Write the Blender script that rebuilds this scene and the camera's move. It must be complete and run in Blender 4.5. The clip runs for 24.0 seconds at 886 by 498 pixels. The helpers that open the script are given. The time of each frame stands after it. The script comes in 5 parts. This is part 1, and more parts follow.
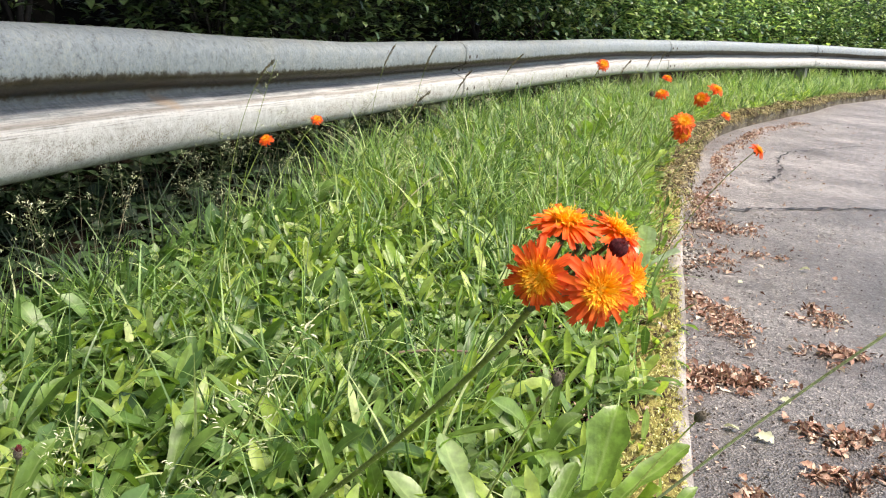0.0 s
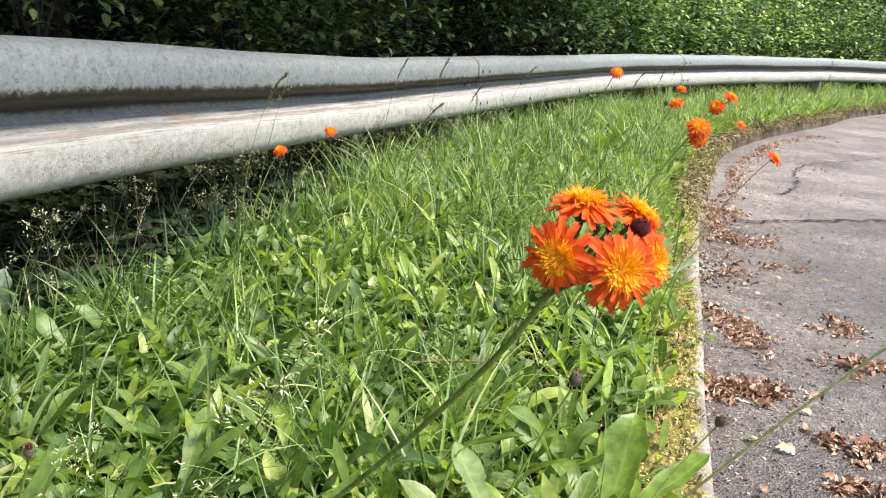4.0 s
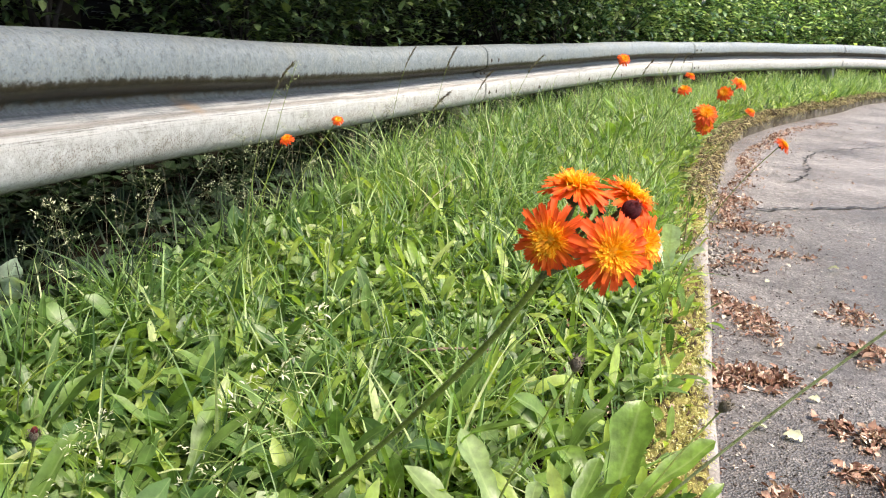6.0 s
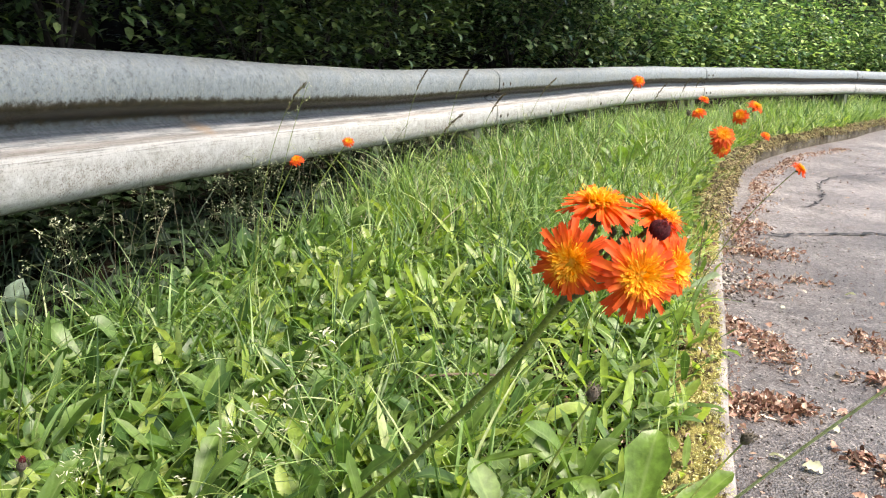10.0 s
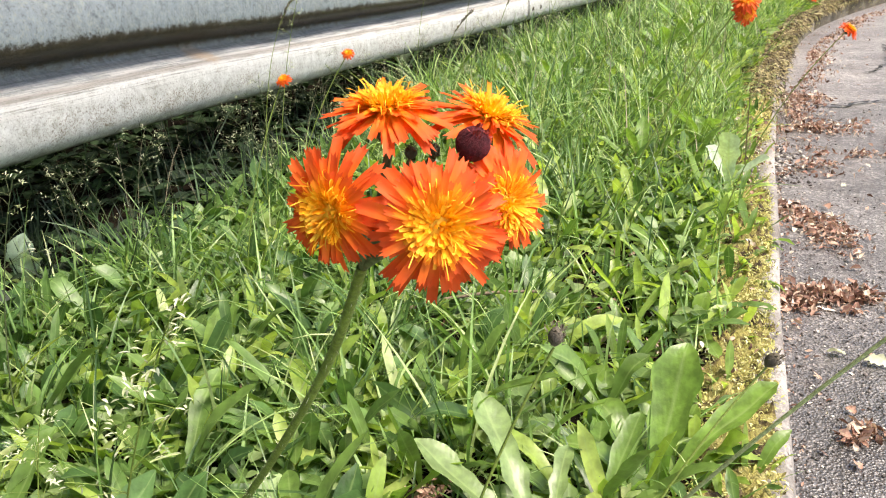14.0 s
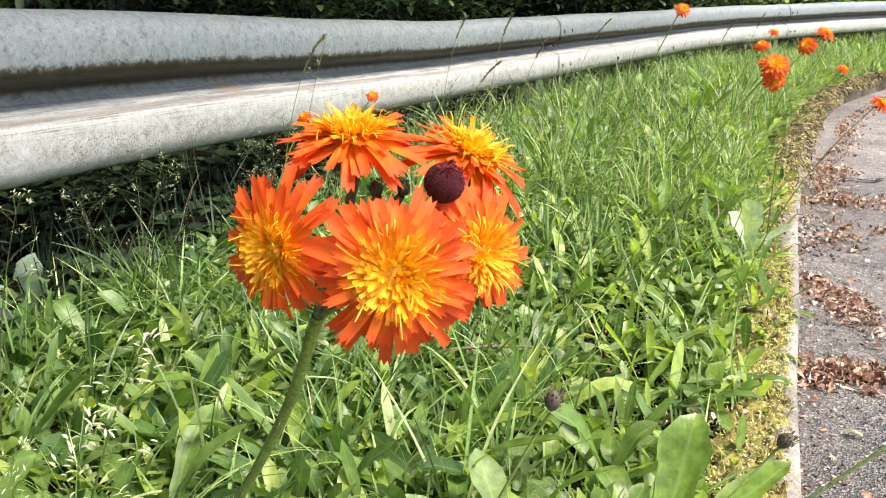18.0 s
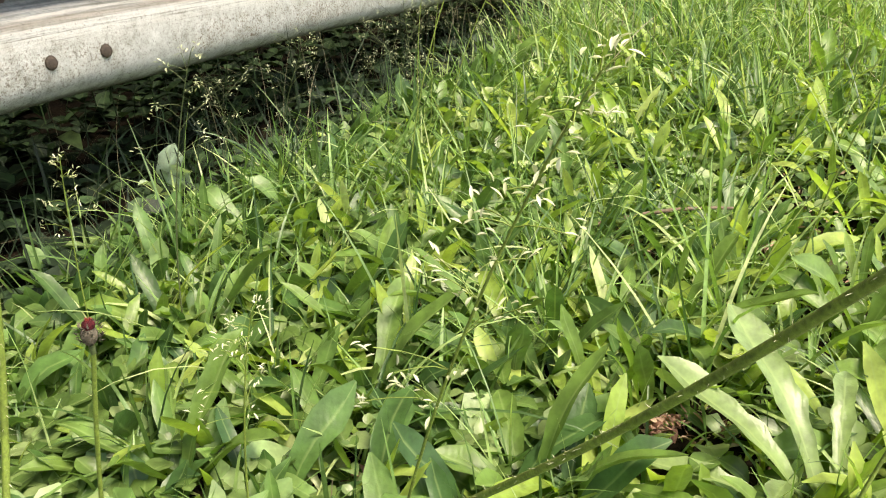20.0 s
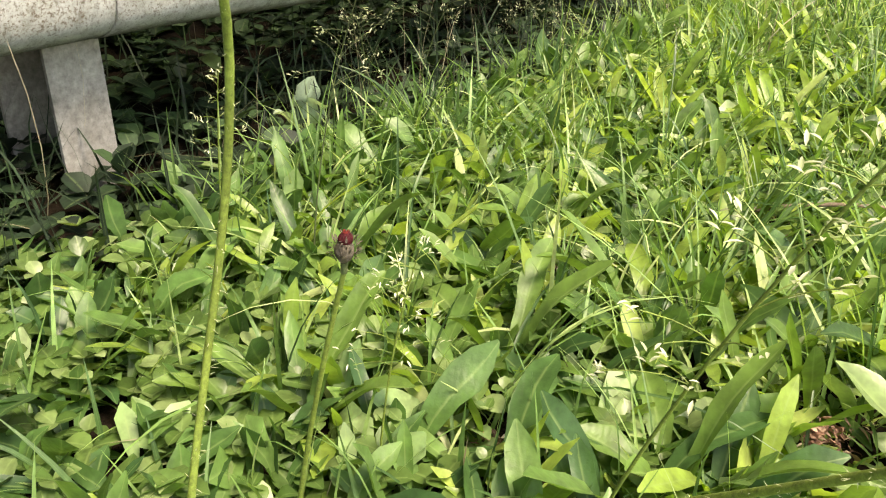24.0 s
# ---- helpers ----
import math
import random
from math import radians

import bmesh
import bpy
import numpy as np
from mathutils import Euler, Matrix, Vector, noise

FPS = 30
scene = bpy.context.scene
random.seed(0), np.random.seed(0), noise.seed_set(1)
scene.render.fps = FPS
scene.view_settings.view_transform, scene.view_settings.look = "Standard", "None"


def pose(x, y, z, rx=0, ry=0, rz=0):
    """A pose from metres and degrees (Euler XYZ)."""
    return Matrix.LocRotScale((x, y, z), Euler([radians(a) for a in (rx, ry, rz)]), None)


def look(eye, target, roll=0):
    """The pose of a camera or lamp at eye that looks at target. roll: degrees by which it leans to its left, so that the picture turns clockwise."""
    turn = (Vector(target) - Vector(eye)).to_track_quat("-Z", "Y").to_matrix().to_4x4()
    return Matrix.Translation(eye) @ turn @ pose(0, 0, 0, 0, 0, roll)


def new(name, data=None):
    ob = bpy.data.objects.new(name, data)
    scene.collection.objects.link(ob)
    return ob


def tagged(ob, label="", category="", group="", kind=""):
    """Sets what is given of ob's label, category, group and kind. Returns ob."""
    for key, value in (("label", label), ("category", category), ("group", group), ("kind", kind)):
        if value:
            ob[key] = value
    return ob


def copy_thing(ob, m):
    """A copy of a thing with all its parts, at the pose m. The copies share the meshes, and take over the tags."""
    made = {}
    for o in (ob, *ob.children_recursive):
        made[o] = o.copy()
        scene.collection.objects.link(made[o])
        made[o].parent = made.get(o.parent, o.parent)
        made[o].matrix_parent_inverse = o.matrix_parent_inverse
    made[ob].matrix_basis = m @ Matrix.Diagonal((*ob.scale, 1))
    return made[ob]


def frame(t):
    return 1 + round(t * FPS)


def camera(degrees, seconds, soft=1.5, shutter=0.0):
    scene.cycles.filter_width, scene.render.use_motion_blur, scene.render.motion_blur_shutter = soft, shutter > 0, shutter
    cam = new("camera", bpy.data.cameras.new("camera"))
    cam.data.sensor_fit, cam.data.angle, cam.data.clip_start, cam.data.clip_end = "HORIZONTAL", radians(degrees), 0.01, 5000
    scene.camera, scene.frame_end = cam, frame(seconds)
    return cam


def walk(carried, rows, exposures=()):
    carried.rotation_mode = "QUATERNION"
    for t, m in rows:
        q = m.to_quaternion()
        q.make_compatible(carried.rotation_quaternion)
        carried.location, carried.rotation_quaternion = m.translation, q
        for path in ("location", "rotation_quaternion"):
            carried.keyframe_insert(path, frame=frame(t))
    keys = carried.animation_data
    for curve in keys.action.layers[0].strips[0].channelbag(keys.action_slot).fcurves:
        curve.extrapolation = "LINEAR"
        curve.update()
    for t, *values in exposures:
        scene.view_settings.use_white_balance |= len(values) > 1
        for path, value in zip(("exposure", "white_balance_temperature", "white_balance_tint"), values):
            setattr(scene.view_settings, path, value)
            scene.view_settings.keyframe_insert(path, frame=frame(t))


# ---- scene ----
cam = camera(56.42, 24.0, soft=1.1)

# seconds, eye (x, y, z), turn to the left, tilt up, lean (degrees)
PATH = [
    (0.0, -0.0069, -0.0231, 0.6898, -2.65, -16.05, 4.65),
    (0.5, -0.0076, -0.0221, 0.6894, -2.60, -15.55, 4.57),
    (1.0, -0.0107, -0.0213, 0.6891, -2.59, -15.24, 4.61),
    (1.5, -0.0077, -0.0226, 0.6855, -2.55, -15.10, 4.52),
    (3.5, -0.0064, -0.0203, 0.6782, -1.93, -14.76, 4.22),
    (4.0, -0.0066, -0.0191, 0.6749, -1.57, -14.93, 4.06),
    (4.5, -0.0045, -0.0192, 0.6748, -1.34, -15.21, 3.89),
    (5.0, -0.0025, -0.0258, 0.6730, -1.12, -15.44, 3.64),
    (5.5, 0.0057, -0.0233, 0.6748, -0.72, -15.57, 3.48),
    (6.0, 0.0001, -0.0221, 0.6735, -0.86, -15.69, 3.67),
    (6.5, -0.0149, -0.0135, 0.6693, -0.97, -15.85, 3.95),
    (7.0, -0.0204, -0.0140, 0.6726, -0.98, -15.81, 4.21),
    (7.5, -0.0181, -0.0144, 0.6736, -0.93, -15.68, 4.55),
    (8.0, -0.0164, -0.0167, 0.6724, -0.90, -15.42, 4.72),
    (8.5, -0.0177, -0.0157, 0.6713, -0.74, -15.14, 4.68),
    (9.0, -0.0168, -0.0096, 0.6722, -0.48, -14.83, 4.48),
    (9.5, -0.0125, -0.0108, 0.6677, -0.18, -14.35, 4.19),
    (10.0, 0.0000, -0.0000, 0.6668, -0.00, -14.11, 3.84),
    (10.5, 0.0269, 0.0287, 0.6721, 0.08, -15.45, 2.50),
    (11.0, 0.0521, 0.0488, 0.6811, -0.10, -19.16, 3.09),
    (11.5, 0.0640, 0.0895, 0.6714, -0.61, -25.59, 5.52),
    (13.5, 0.0689, 0.1110, 0.6627, 5.23, -23.96, 3.53),
    (14.0, 0.0776, 0.1084, 0.6490, 4.37, -20.55, -2.82),
    (14.5, 0.0847, 0.0970, 0.6514, 1.35, -17.46, -4.97),
    (15.0, 0.0985, 0.0821, 0.6651, -1.59, -14.09, -3.89),
    (15.5, 0.0972, 0.0708, 0.6612, -2.90, -13.75, -2.63),
    (16.0, 0.0677, 0.0689, 0.6454, -3.60, -13.64, -0.64),
    (16.5, 0.0048, 0.0880, 0.6349, -2.65, -13.65, -0.67),
    (17.0, 0.0492, 0.1093, 0.6344, -1.63, -13.74, -0.28),
    (17.5, 0.0925, 0.1323, 0.6466, 4.48, -16.17, -0.13),
    (18.0, 0.0859, 0.1316, 0.6416, 5.61, -17.20, 0.69),
    (18.4, 0.0569, 0.1200, 0.6025, 5.63, -17.96, -0.09),
    (18.7, 0.0024, 0.1357, 0.5799, 6.98, -19.39, -1.88),
    (19.0, -0.0288, 0.1632, 0.5440, 9.69, -22.40, -4.52),
    (19.5, -0.0527, 0.1843, 0.5490, 11.26, -22.65, -4.14),
    (21.5, -0.0735, 0.2181, 0.5430, 12.94, -25.46, -6.45),
    (22.0, -0.0216, 0.1788, 0.5204, 11.54, -25.04, -4.83),
    (22.5, -0.0017, 0.1854, 0.5426, 10.73, -25.26, -2.03),
    (23.0, -0.0383, 0.1894, 0.5341, 10.52, -25.63, -0.71),
    (23.5, -0.1027, 0.2231, 0.5301, 14.24, -25.22, -0.22),
    (24.0, -0.1304, 0.2199, 0.5258, 18.50, -25.43, -0.14),
]


def stand(x, y, z, turn, tilt, lean):
    a, b = radians(turn), radians(tilt)
    ahead = Vector((-math.sin(a) * math.cos(b), math.cos(a) * math.cos(b), math.sin(b)))
    return look((x, y, z), Vector((x, y, z)) + ahead, lean)


EXPOSURES = [(0.0, 1.07, 7150, 14), (10.0, 1.13, 7150, 15), (11.0, 1.13, 7250, 17), (14.0, 1.21, 7150, 14), (17.0, 1.24, 7150, 13), (18.5, 1.21, 7200, 13), (20.0, 1.26, 7850, 10), (22.5, 1.37, 8200, 12), (24.0, 1.38, 8300, 11)]
walk(cam, [(t, stand(*p)) for t, *p in PATH], EXPOSURES)

# ---- light ----
SUN_UP, SUN_AZ = radians(60), radians(112)   # height, and compass turn from +y towards +x
world = bpy.data.worlds.new("sky")
scene.world = world
world.use_nodes = True
wn, wl = world.node_tree.nodes, world.node_tree.links
sky = wn.new("ShaderNodeTexSky")
sky.sky_type, sky.sun_disc = "NISHITA", False
sky.sun_elevation, sky.sun_rotation = SUN_UP, SUN_AZ
sky.air_density, sky.dust_density = 1.0, 2.0
wn["Background"].inputs["Strength"].default_value = 0.17
wl.new(sky.outputs[0], wn["Background"].inputs["Color"])
sun = new("sun", bpy.data.lights.new("sun", "SUN"))
sun.data.energy, sun.data.angle, sun.data.color = 3.1, radians(22), (1.0, 0.95, 0.87)
toward = Vector((math.sin(SUN_AZ) * math.cos(SUN_UP), math.cos(SUN_AZ) * math.cos(SUN_UP), math.sin(SUN_UP)))
sun.matrix_world = look(toward * 30, (0, 0, 0))


# ---- materials ----
def node_mat(name):
    m = bpy.data.materials.new(name)
    m.use_nodes = True
    t = m.node_tree
    return m, t.nodes, t.links, t.nodes["Principled BSDF"]


def ramp(nodes, stops):
    r = nodes.new("ShaderNodeValToRGB")
    e = r.color_ramp.elements
    while len(e) < len(stops):
        e.new(0.5)
    for slot, (p, c) in zip(e, stops):
        slot.position, slot.color = p, (*c, 1)
    return r


def noise_tex(nodes, links, coord, scale, detail=5, rough=0.6):
    n = nodes.new("ShaderNodeTexNoise")
    n.inputs["Scale"].default_value, n.inputs["Detail"].default_value, n.inputs["Roughness"].default_value = scale, detail, rough
    if coord is not None:
        links.new(coord, n.inputs["Vector"])
    return n


def mix(nodes, links, fac, a, b, kind="MIX"):
    m = nodes.new("ShaderNodeMix")
    m.data_type, m.blend_type = "RGBA", kind
    for slot, v in ((0, fac), (6, a), (7, b)):
        if isinstance(v, (int, float)):
            m.inputs[slot].default_value = v
        elif isinstance(v, tuple):
            m.inputs[slot].default_value = (*v, 1)
        else:
            links.new(v, m.inputs[slot])
    return m.outputs[2]


def maths(n, l, op, a, b):
    m = n.new("ShaderNodeMath")
    m.operation = op
    for slot, v in zip(m.inputs, (a, b)):
        if isinstance(v, (int, float)):
            slot.default_value = v
        else:
            l.new(v, slot)
    return m.outputs[0]


def bump(nodes, links, height, strength, distance, bsdf):
    b = nodes.new("ShaderNodeBump")
    b.inputs["Strength"].default_value, b.inputs["Distance"].default_value = strength, distance
    links.new(height, b.inputs["Height"])
    links.new(b.outputs[0], bsdf.inputs["Normal"])


def rough_mat(name, stops, scale, fine, roughness=0.85, depth=0.004, metallic=0.0):
    """Two scales of variation and a fine relief."""
    m, n, l, p = node_mat(name)
    co = n.new("ShaderNodeTexCoord").outputs["Object"]
    big = noise_tex(n, l, co, scale, 6)
    small = noise_tex(n, l, co, fine, 4, 0.7)
    r = ramp(n, stops)
    l.new(big.outputs[0], r.inputs[0])
    g = ramp(n, [(0.3, (0.62, 0.62, 0.62)), (0.7, (1.3, 1.3, 1.3))])
    l.new(small.outputs[0], g.inputs[0])
    l.new(mix(n, l, 1.0, r.outputs[0], g.outputs[0], "MULTIPLY"), p.inputs["Base Color"])
    p.inputs["Roughness"].default_value, p.inputs["Metallic"].default_value = roughness, metallic
    bump(n, l, small.outputs[0], 0.8, depth, p)
    return m


def leaf_mat(name, stops, through_tint, gloss=0.42, translucency=0.35, rib=0.5, spots=0.25, by_plant=0.0):
    """A leaf: colour by piece, pale midrib, blotches, light coming through."""
    m, n, l, p = node_mat(name)
    geo = n.new("ShaderNodeNewGeometry")
    r = ramp(n, stops)
    l.new(geo.outputs["Random Per Island"], r.inputs[0])
    co = n.new("ShaderNodeTexCoord").outputs["Object"]
    blot = noise_tex(n, l, co, 55, 3)
    g = ramp(n, [(0.35, (1 - spots,) * 3), (0.65, (1 + spots,) * 3)])
    l.new(blot.outputs[0], g.inputs[0])
    col = mix(n, l, 1.0, r.outputs[0], g.outputs[0], "MULTIPLY")
    if by_plant:
        plant = ramp(n, [(0, (1 - by_plant, 1 - by_plant, 1 - by_plant * 0.7)), (1, (1 + by_plant, 1 + by_plant, 1 + by_plant * 0.5))])
        l.new(n.new("ShaderNodeObjectInfo").outputs["Random"], plant.inputs[0])
        col = mix(n, l, 1.0, col, plant.outputs[0], "MULTIPLY")
    uv = n.new("ShaderNodeUVMap")
    sep = n.new("ShaderNodeSeparateXYZ")
    l.new(uv.outputs[0], sep.inputs[0])
    away = n.new("ShaderNodeMath")
    away.operation = "SUBTRACT"
    l.new(sep.outputs[0], away.inputs[0])
    away.inputs[1].default_value = 0.5
    size = n.new("ShaderNodeMath")
    size.operation = "ABSOLUTE"
    l.new(away.outputs[0], size.inputs[0])
    ribs = ramp(n, [(0.0, (rib,) * 3), (0.07, (0, 0, 0))])
    l.new(size.outputs[0], ribs.inputs[0])
    col = mix(n, l, ribs.outputs[0], col, (0.30, 0.40, 0.16))
    l.new(col, p.inputs["Base Color"])
    p.inputs["Roughness"].default_value = gloss
    p.inputs["Specular IOR Level"].default_value = 0.45
    veins = n.new("ShaderNodeTexWave")
    veins.inputs["Scale"].default_value, veins.inputs["Distortion"].default_value = 60, 3
    l.new(co, veins.inputs["Vector"])
    crinkle = noise_tex(n, l, co, 130, 3, 0.6)
    bump(n, l, mix(n, l, 0.1, crinkle.outputs[0], veins.outputs["Fac"]), 0.32, 0.0022, p)
    tr = n.new("ShaderNodeBsdfTranslucent")
    l.new(mix(n, l, 1.0, col, through_tint, "MULTIPLY"), tr.inputs["Color"])
    s = n.new("ShaderNodeMixShader")
    s.inputs[0].default_value = translucency
    l.new(p.outputs[0], s.inputs[1])
    l.new(tr.outputs[0], s.inputs[2])
    l.new(s.outputs[0], n["Material Output"].inputs["Surface"])
    return m


def plain(name, colour, roughness=0.6, fine=300, amount=0.25):
    return rough_mat(name, [(0.3, tuple(c * (1 - amount) for c in colour)), (0.7, tuple(c * (1 + amount) for c in colour))], fine / 8, fine, roughness, 0.0006)


TINT = (1.9, 2.02, 0.88)
M_BROAD = leaf_mat("broad leaf", [(0, (0.045, 0.10, 0.03)), (0.35, (0.13, 0.22, 0.048)), (0.7, (0.25, 0.355, 0.07)), (0.95, (0.33, 0.42, 0.11)), (1, (0.43, 0.50, 0.25))], TINT, 0.36, 0.36, 0.3)
M_GRASS = leaf_mat("grass blade", [(0, (0.035, 0.085, 0.03)), (0.3, (0.115, 0.205, 0.06)), (0.65, (0.20, 0.335, 0.10)), (0.92, (0.36, 0.45, 0.20)), (1, (0.44, 0.50, 0.26))], TINT, 0.4, 0.3, 0.2)
M_CLOVER = leaf_mat("round leaf", [(0, (0.05, 0.095, 0.022)), (0.6, (0.095, 0.16, 0.04)), (1, (0.21, 0.28, 0.12))], TINT, 0.36, 0.2, 0.3)
M_PALE = leaf_mat("pale leaf", [(0, (0.30, 0.40, 0.26)), (1, (0.42, 0.52, 0.40))], TINT, 0.5, 0.25, 0.4)
# deep green leaf; also puts shade into weeds near the camera and barrier
M_DEEP_SHADED = leaf_mat("deep green and shaded weed leaf", [(0, (0.035, 0.085, 0.028)), (0.5, (0.075, 0.155, 0.04)), (1, (0.14, 0.24, 0.065))], TINT, 0.4, 0.28, 0.35)
M_PALEWEED = leaf_mat("pale weed leaf", [(0, (0.15, 0.24, 0.09)), (0.6, (0.26, 0.38, 0.16)), (1, (0.40, 0.50, 0.28))], TINT, 0.42, 0.3, 0.4)
# shade of the bank put into the green; tree crowns use it too
M_SHRUB_SHADED = leaf_mat("shaded shrub leaf", [(0, (0.015, 0.035, 0.016)), (0.4, (0.05, 0.095, 0.036)), (0.75, (0.12, 0.19, 0.065)), (1, (0.28, 0.36, 0.13))], (1.4, 1.5, 0.6), 0.35, 0.15, 0.25)
M_PLANTAIN = leaf_mat("plantain leaf", [(0, (0.06, 0.125, 0.028)), (1, (0.14, 0.23, 0.05))], TINT, 0.45, 0.22, 0.4)
M_JAGGED = leaf_mat("dandelion leaf", [(0, (0.07, 0.14, 0.03)), (1, (0.20, 0.29, 0.07))], TINT, 0.4, 0.25, 0.5)
M_DOCK = leaf_mat("dock leaf", [(0, (0.11, 0.20, 0.04)), (1, (0.18, 0.29, 0.06))], TINT, 0.36, 0.3, 0.5, 0.3)
# shade under the barrier put into near-black leaf colours
M_UNDER_SHADED = leaf_mat("shaded undergrowth leaf", [(0, (0.007, 0.017, 0.007)), (0.6, (0.012, 0.031, 0.011)), (1, (0.048, 0.095, 0.034))], TINT, 0.65, 0.1, 0.2)
M_LONGLEAF = leaf_mat("long pale leaf", [(0, (0.13, 0.21, 0.07)), (1, (0.22, 0.30, 0.12))], TINT, 0.34, 0.26, 0.5)
M_BUD = plain("dry bud", (0.10, 0.085, 0.06), 0.8, 900, 0.5)
# sunlight put into the lighter leaf colours
M_HEDGE_SUNLIT = leaf_mat("sunlit hedge leaf", [(0, (0.010, 0.027, 0.018)), (0.32, (0.035, 0.085, 0.045)), (0.62, (0.115, 0.21, 0.095)), (0.85, (0.29, 0.41, 0.17)), (1, (0.52, 0.60, 0.34))], (1.9, 2.1, 0.95), 0.24, 0.2, 0.25, 0.25, 0.45)
M_DRY = leaf_mat("dry leaf", [(0, (0.07, 0.035, 0.024)), (0.28, (0.22, 0.11, 0.078)), (0.58, (0.40, 0.24, 0.175)), (0.84, (0.56, 0.42, 0.32)), (1, (0.80, 0.74, 0.62))], (1, 0.9, 0.7), 0.7, 0.12, 0.3)
M_STRAW = leaf_mat("straw", [(0, (0.17, 0.15, 0.09)), (1, (0.42, 0.38, 0.26))], (1, 1, 0.8), 0.6, 0.25, 0.1)
M_SEED = leaf_mat("grass seed", [(0, (0.42, 0.47, 0.26)), (1, (0.72, 0.74, 0.55))], (1, 1, 0.8), 0.5, 0.3, 0.1)
M_MOSS = leaf_mat("moss", [(0, (0.09, 0.065, 0.028)), (0.3, (0.28, 0.265, 0.07)), (0.7, (0.47, 0.475, 0.15)), (1, (0.70, 0.68, 0.38))], (1, 1, 0.6), 0.8, 0.15, 0.0)
M_STEM = plain("stem", (0.18, 0.25, 0.045), 0.5, 600)
M_STALK = plain("dull stalk", (0.36, 0.42, 0.19), 0.6, 600)
M_DARKSTEM = plain("dark stem", (0.10, 0.13, 0.05), 0.6, 600)
M_HAIR = plain("stem hair", (0.5, 0.53, 0.33), 0.5, 900)
M_CALYX = plain("calyx", (0.045, 0.055, 0.025), 0.7, 900)
M_MAROON = plain("closed bud", (0.075, 0.010, 0.014), 0.75, 1600, 0.6)
M_MAROON.node_tree.nodes["Principled BSDF"].inputs["Specular IOR Level"].default_value = 0.2
M_BARK = rough_mat("bark", [(0.3, (0.016, 0.013, 0.010)), (0.7, (0.045, 0.038, 0.03))], 6, 60, 0.9, 0.01)
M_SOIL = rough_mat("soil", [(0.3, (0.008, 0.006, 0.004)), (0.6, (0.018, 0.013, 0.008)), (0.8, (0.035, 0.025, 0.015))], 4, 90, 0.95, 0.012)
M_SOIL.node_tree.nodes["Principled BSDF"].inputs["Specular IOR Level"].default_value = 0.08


def floret_mat():
    """Strap florets: golden at the foot, red-orange at the tip."""
    m, n, l, p = node_mat("orange floret")
    uv = n.new("ShaderNodeUVMap")
    sep = n.new("ShaderNodeSeparateXYZ")
    l.new(uv.outputs[0], sep.inputs[0])
    r = ramp(n, [(0.0, (0.97, 0.50, 0.02)), (0.2, (0.95, 0.39, 0.018)), (0.42, (0.92, 0.23, 0.02)), (0.7, (0.87, 0.135, 0.024)), (1.0, (0.84, 0.115, 0.03))])
    l.new(sep.outputs[1], r.inputs[0])
    geo = n.new("ShaderNodeNewGeometry")
    g = ramp(n, [(0, (0.8, 0.7, 0.7)), (1, (1.1, 1.15, 1.1))])
    l.new(geo.outputs["Random Per Island"], g.inputs[0])
    col = mix(n, l, 1.0, r.outputs[0], g.outputs[0], "MULTIPLY")
    l.new(col, p.inputs["Base Color"])
    p.inputs["Roughness"].default_value = 0.6
    p.inputs["Specular IOR Level"].default_value = 0.25
    tr = n.new("ShaderNodeBsdfTranslucent")
    l.new(col, tr.inputs["Color"])
    s = n.new("ShaderNodeMixShader")
    s.inputs[0].default_value = 0.35
    l.new(p.outputs[0], s.inputs[1])
    l.new(tr.outputs[0], s.inputs[2])
    l.new(s.outputs[0], n["Material Output"].inputs["Surface"])
    return m


M_FLORET = floret_mat()
M_CENTRE = leaf_mat("golden floret", [(0, (0.95, 0.42, 0.012)), (0.5, (0.97, 0.53, 0.02)), (1, (0.98, 0.64, 0.05))], (1, 0.9, 0.6), 0.6, 0.3, 0.0, 0.1)


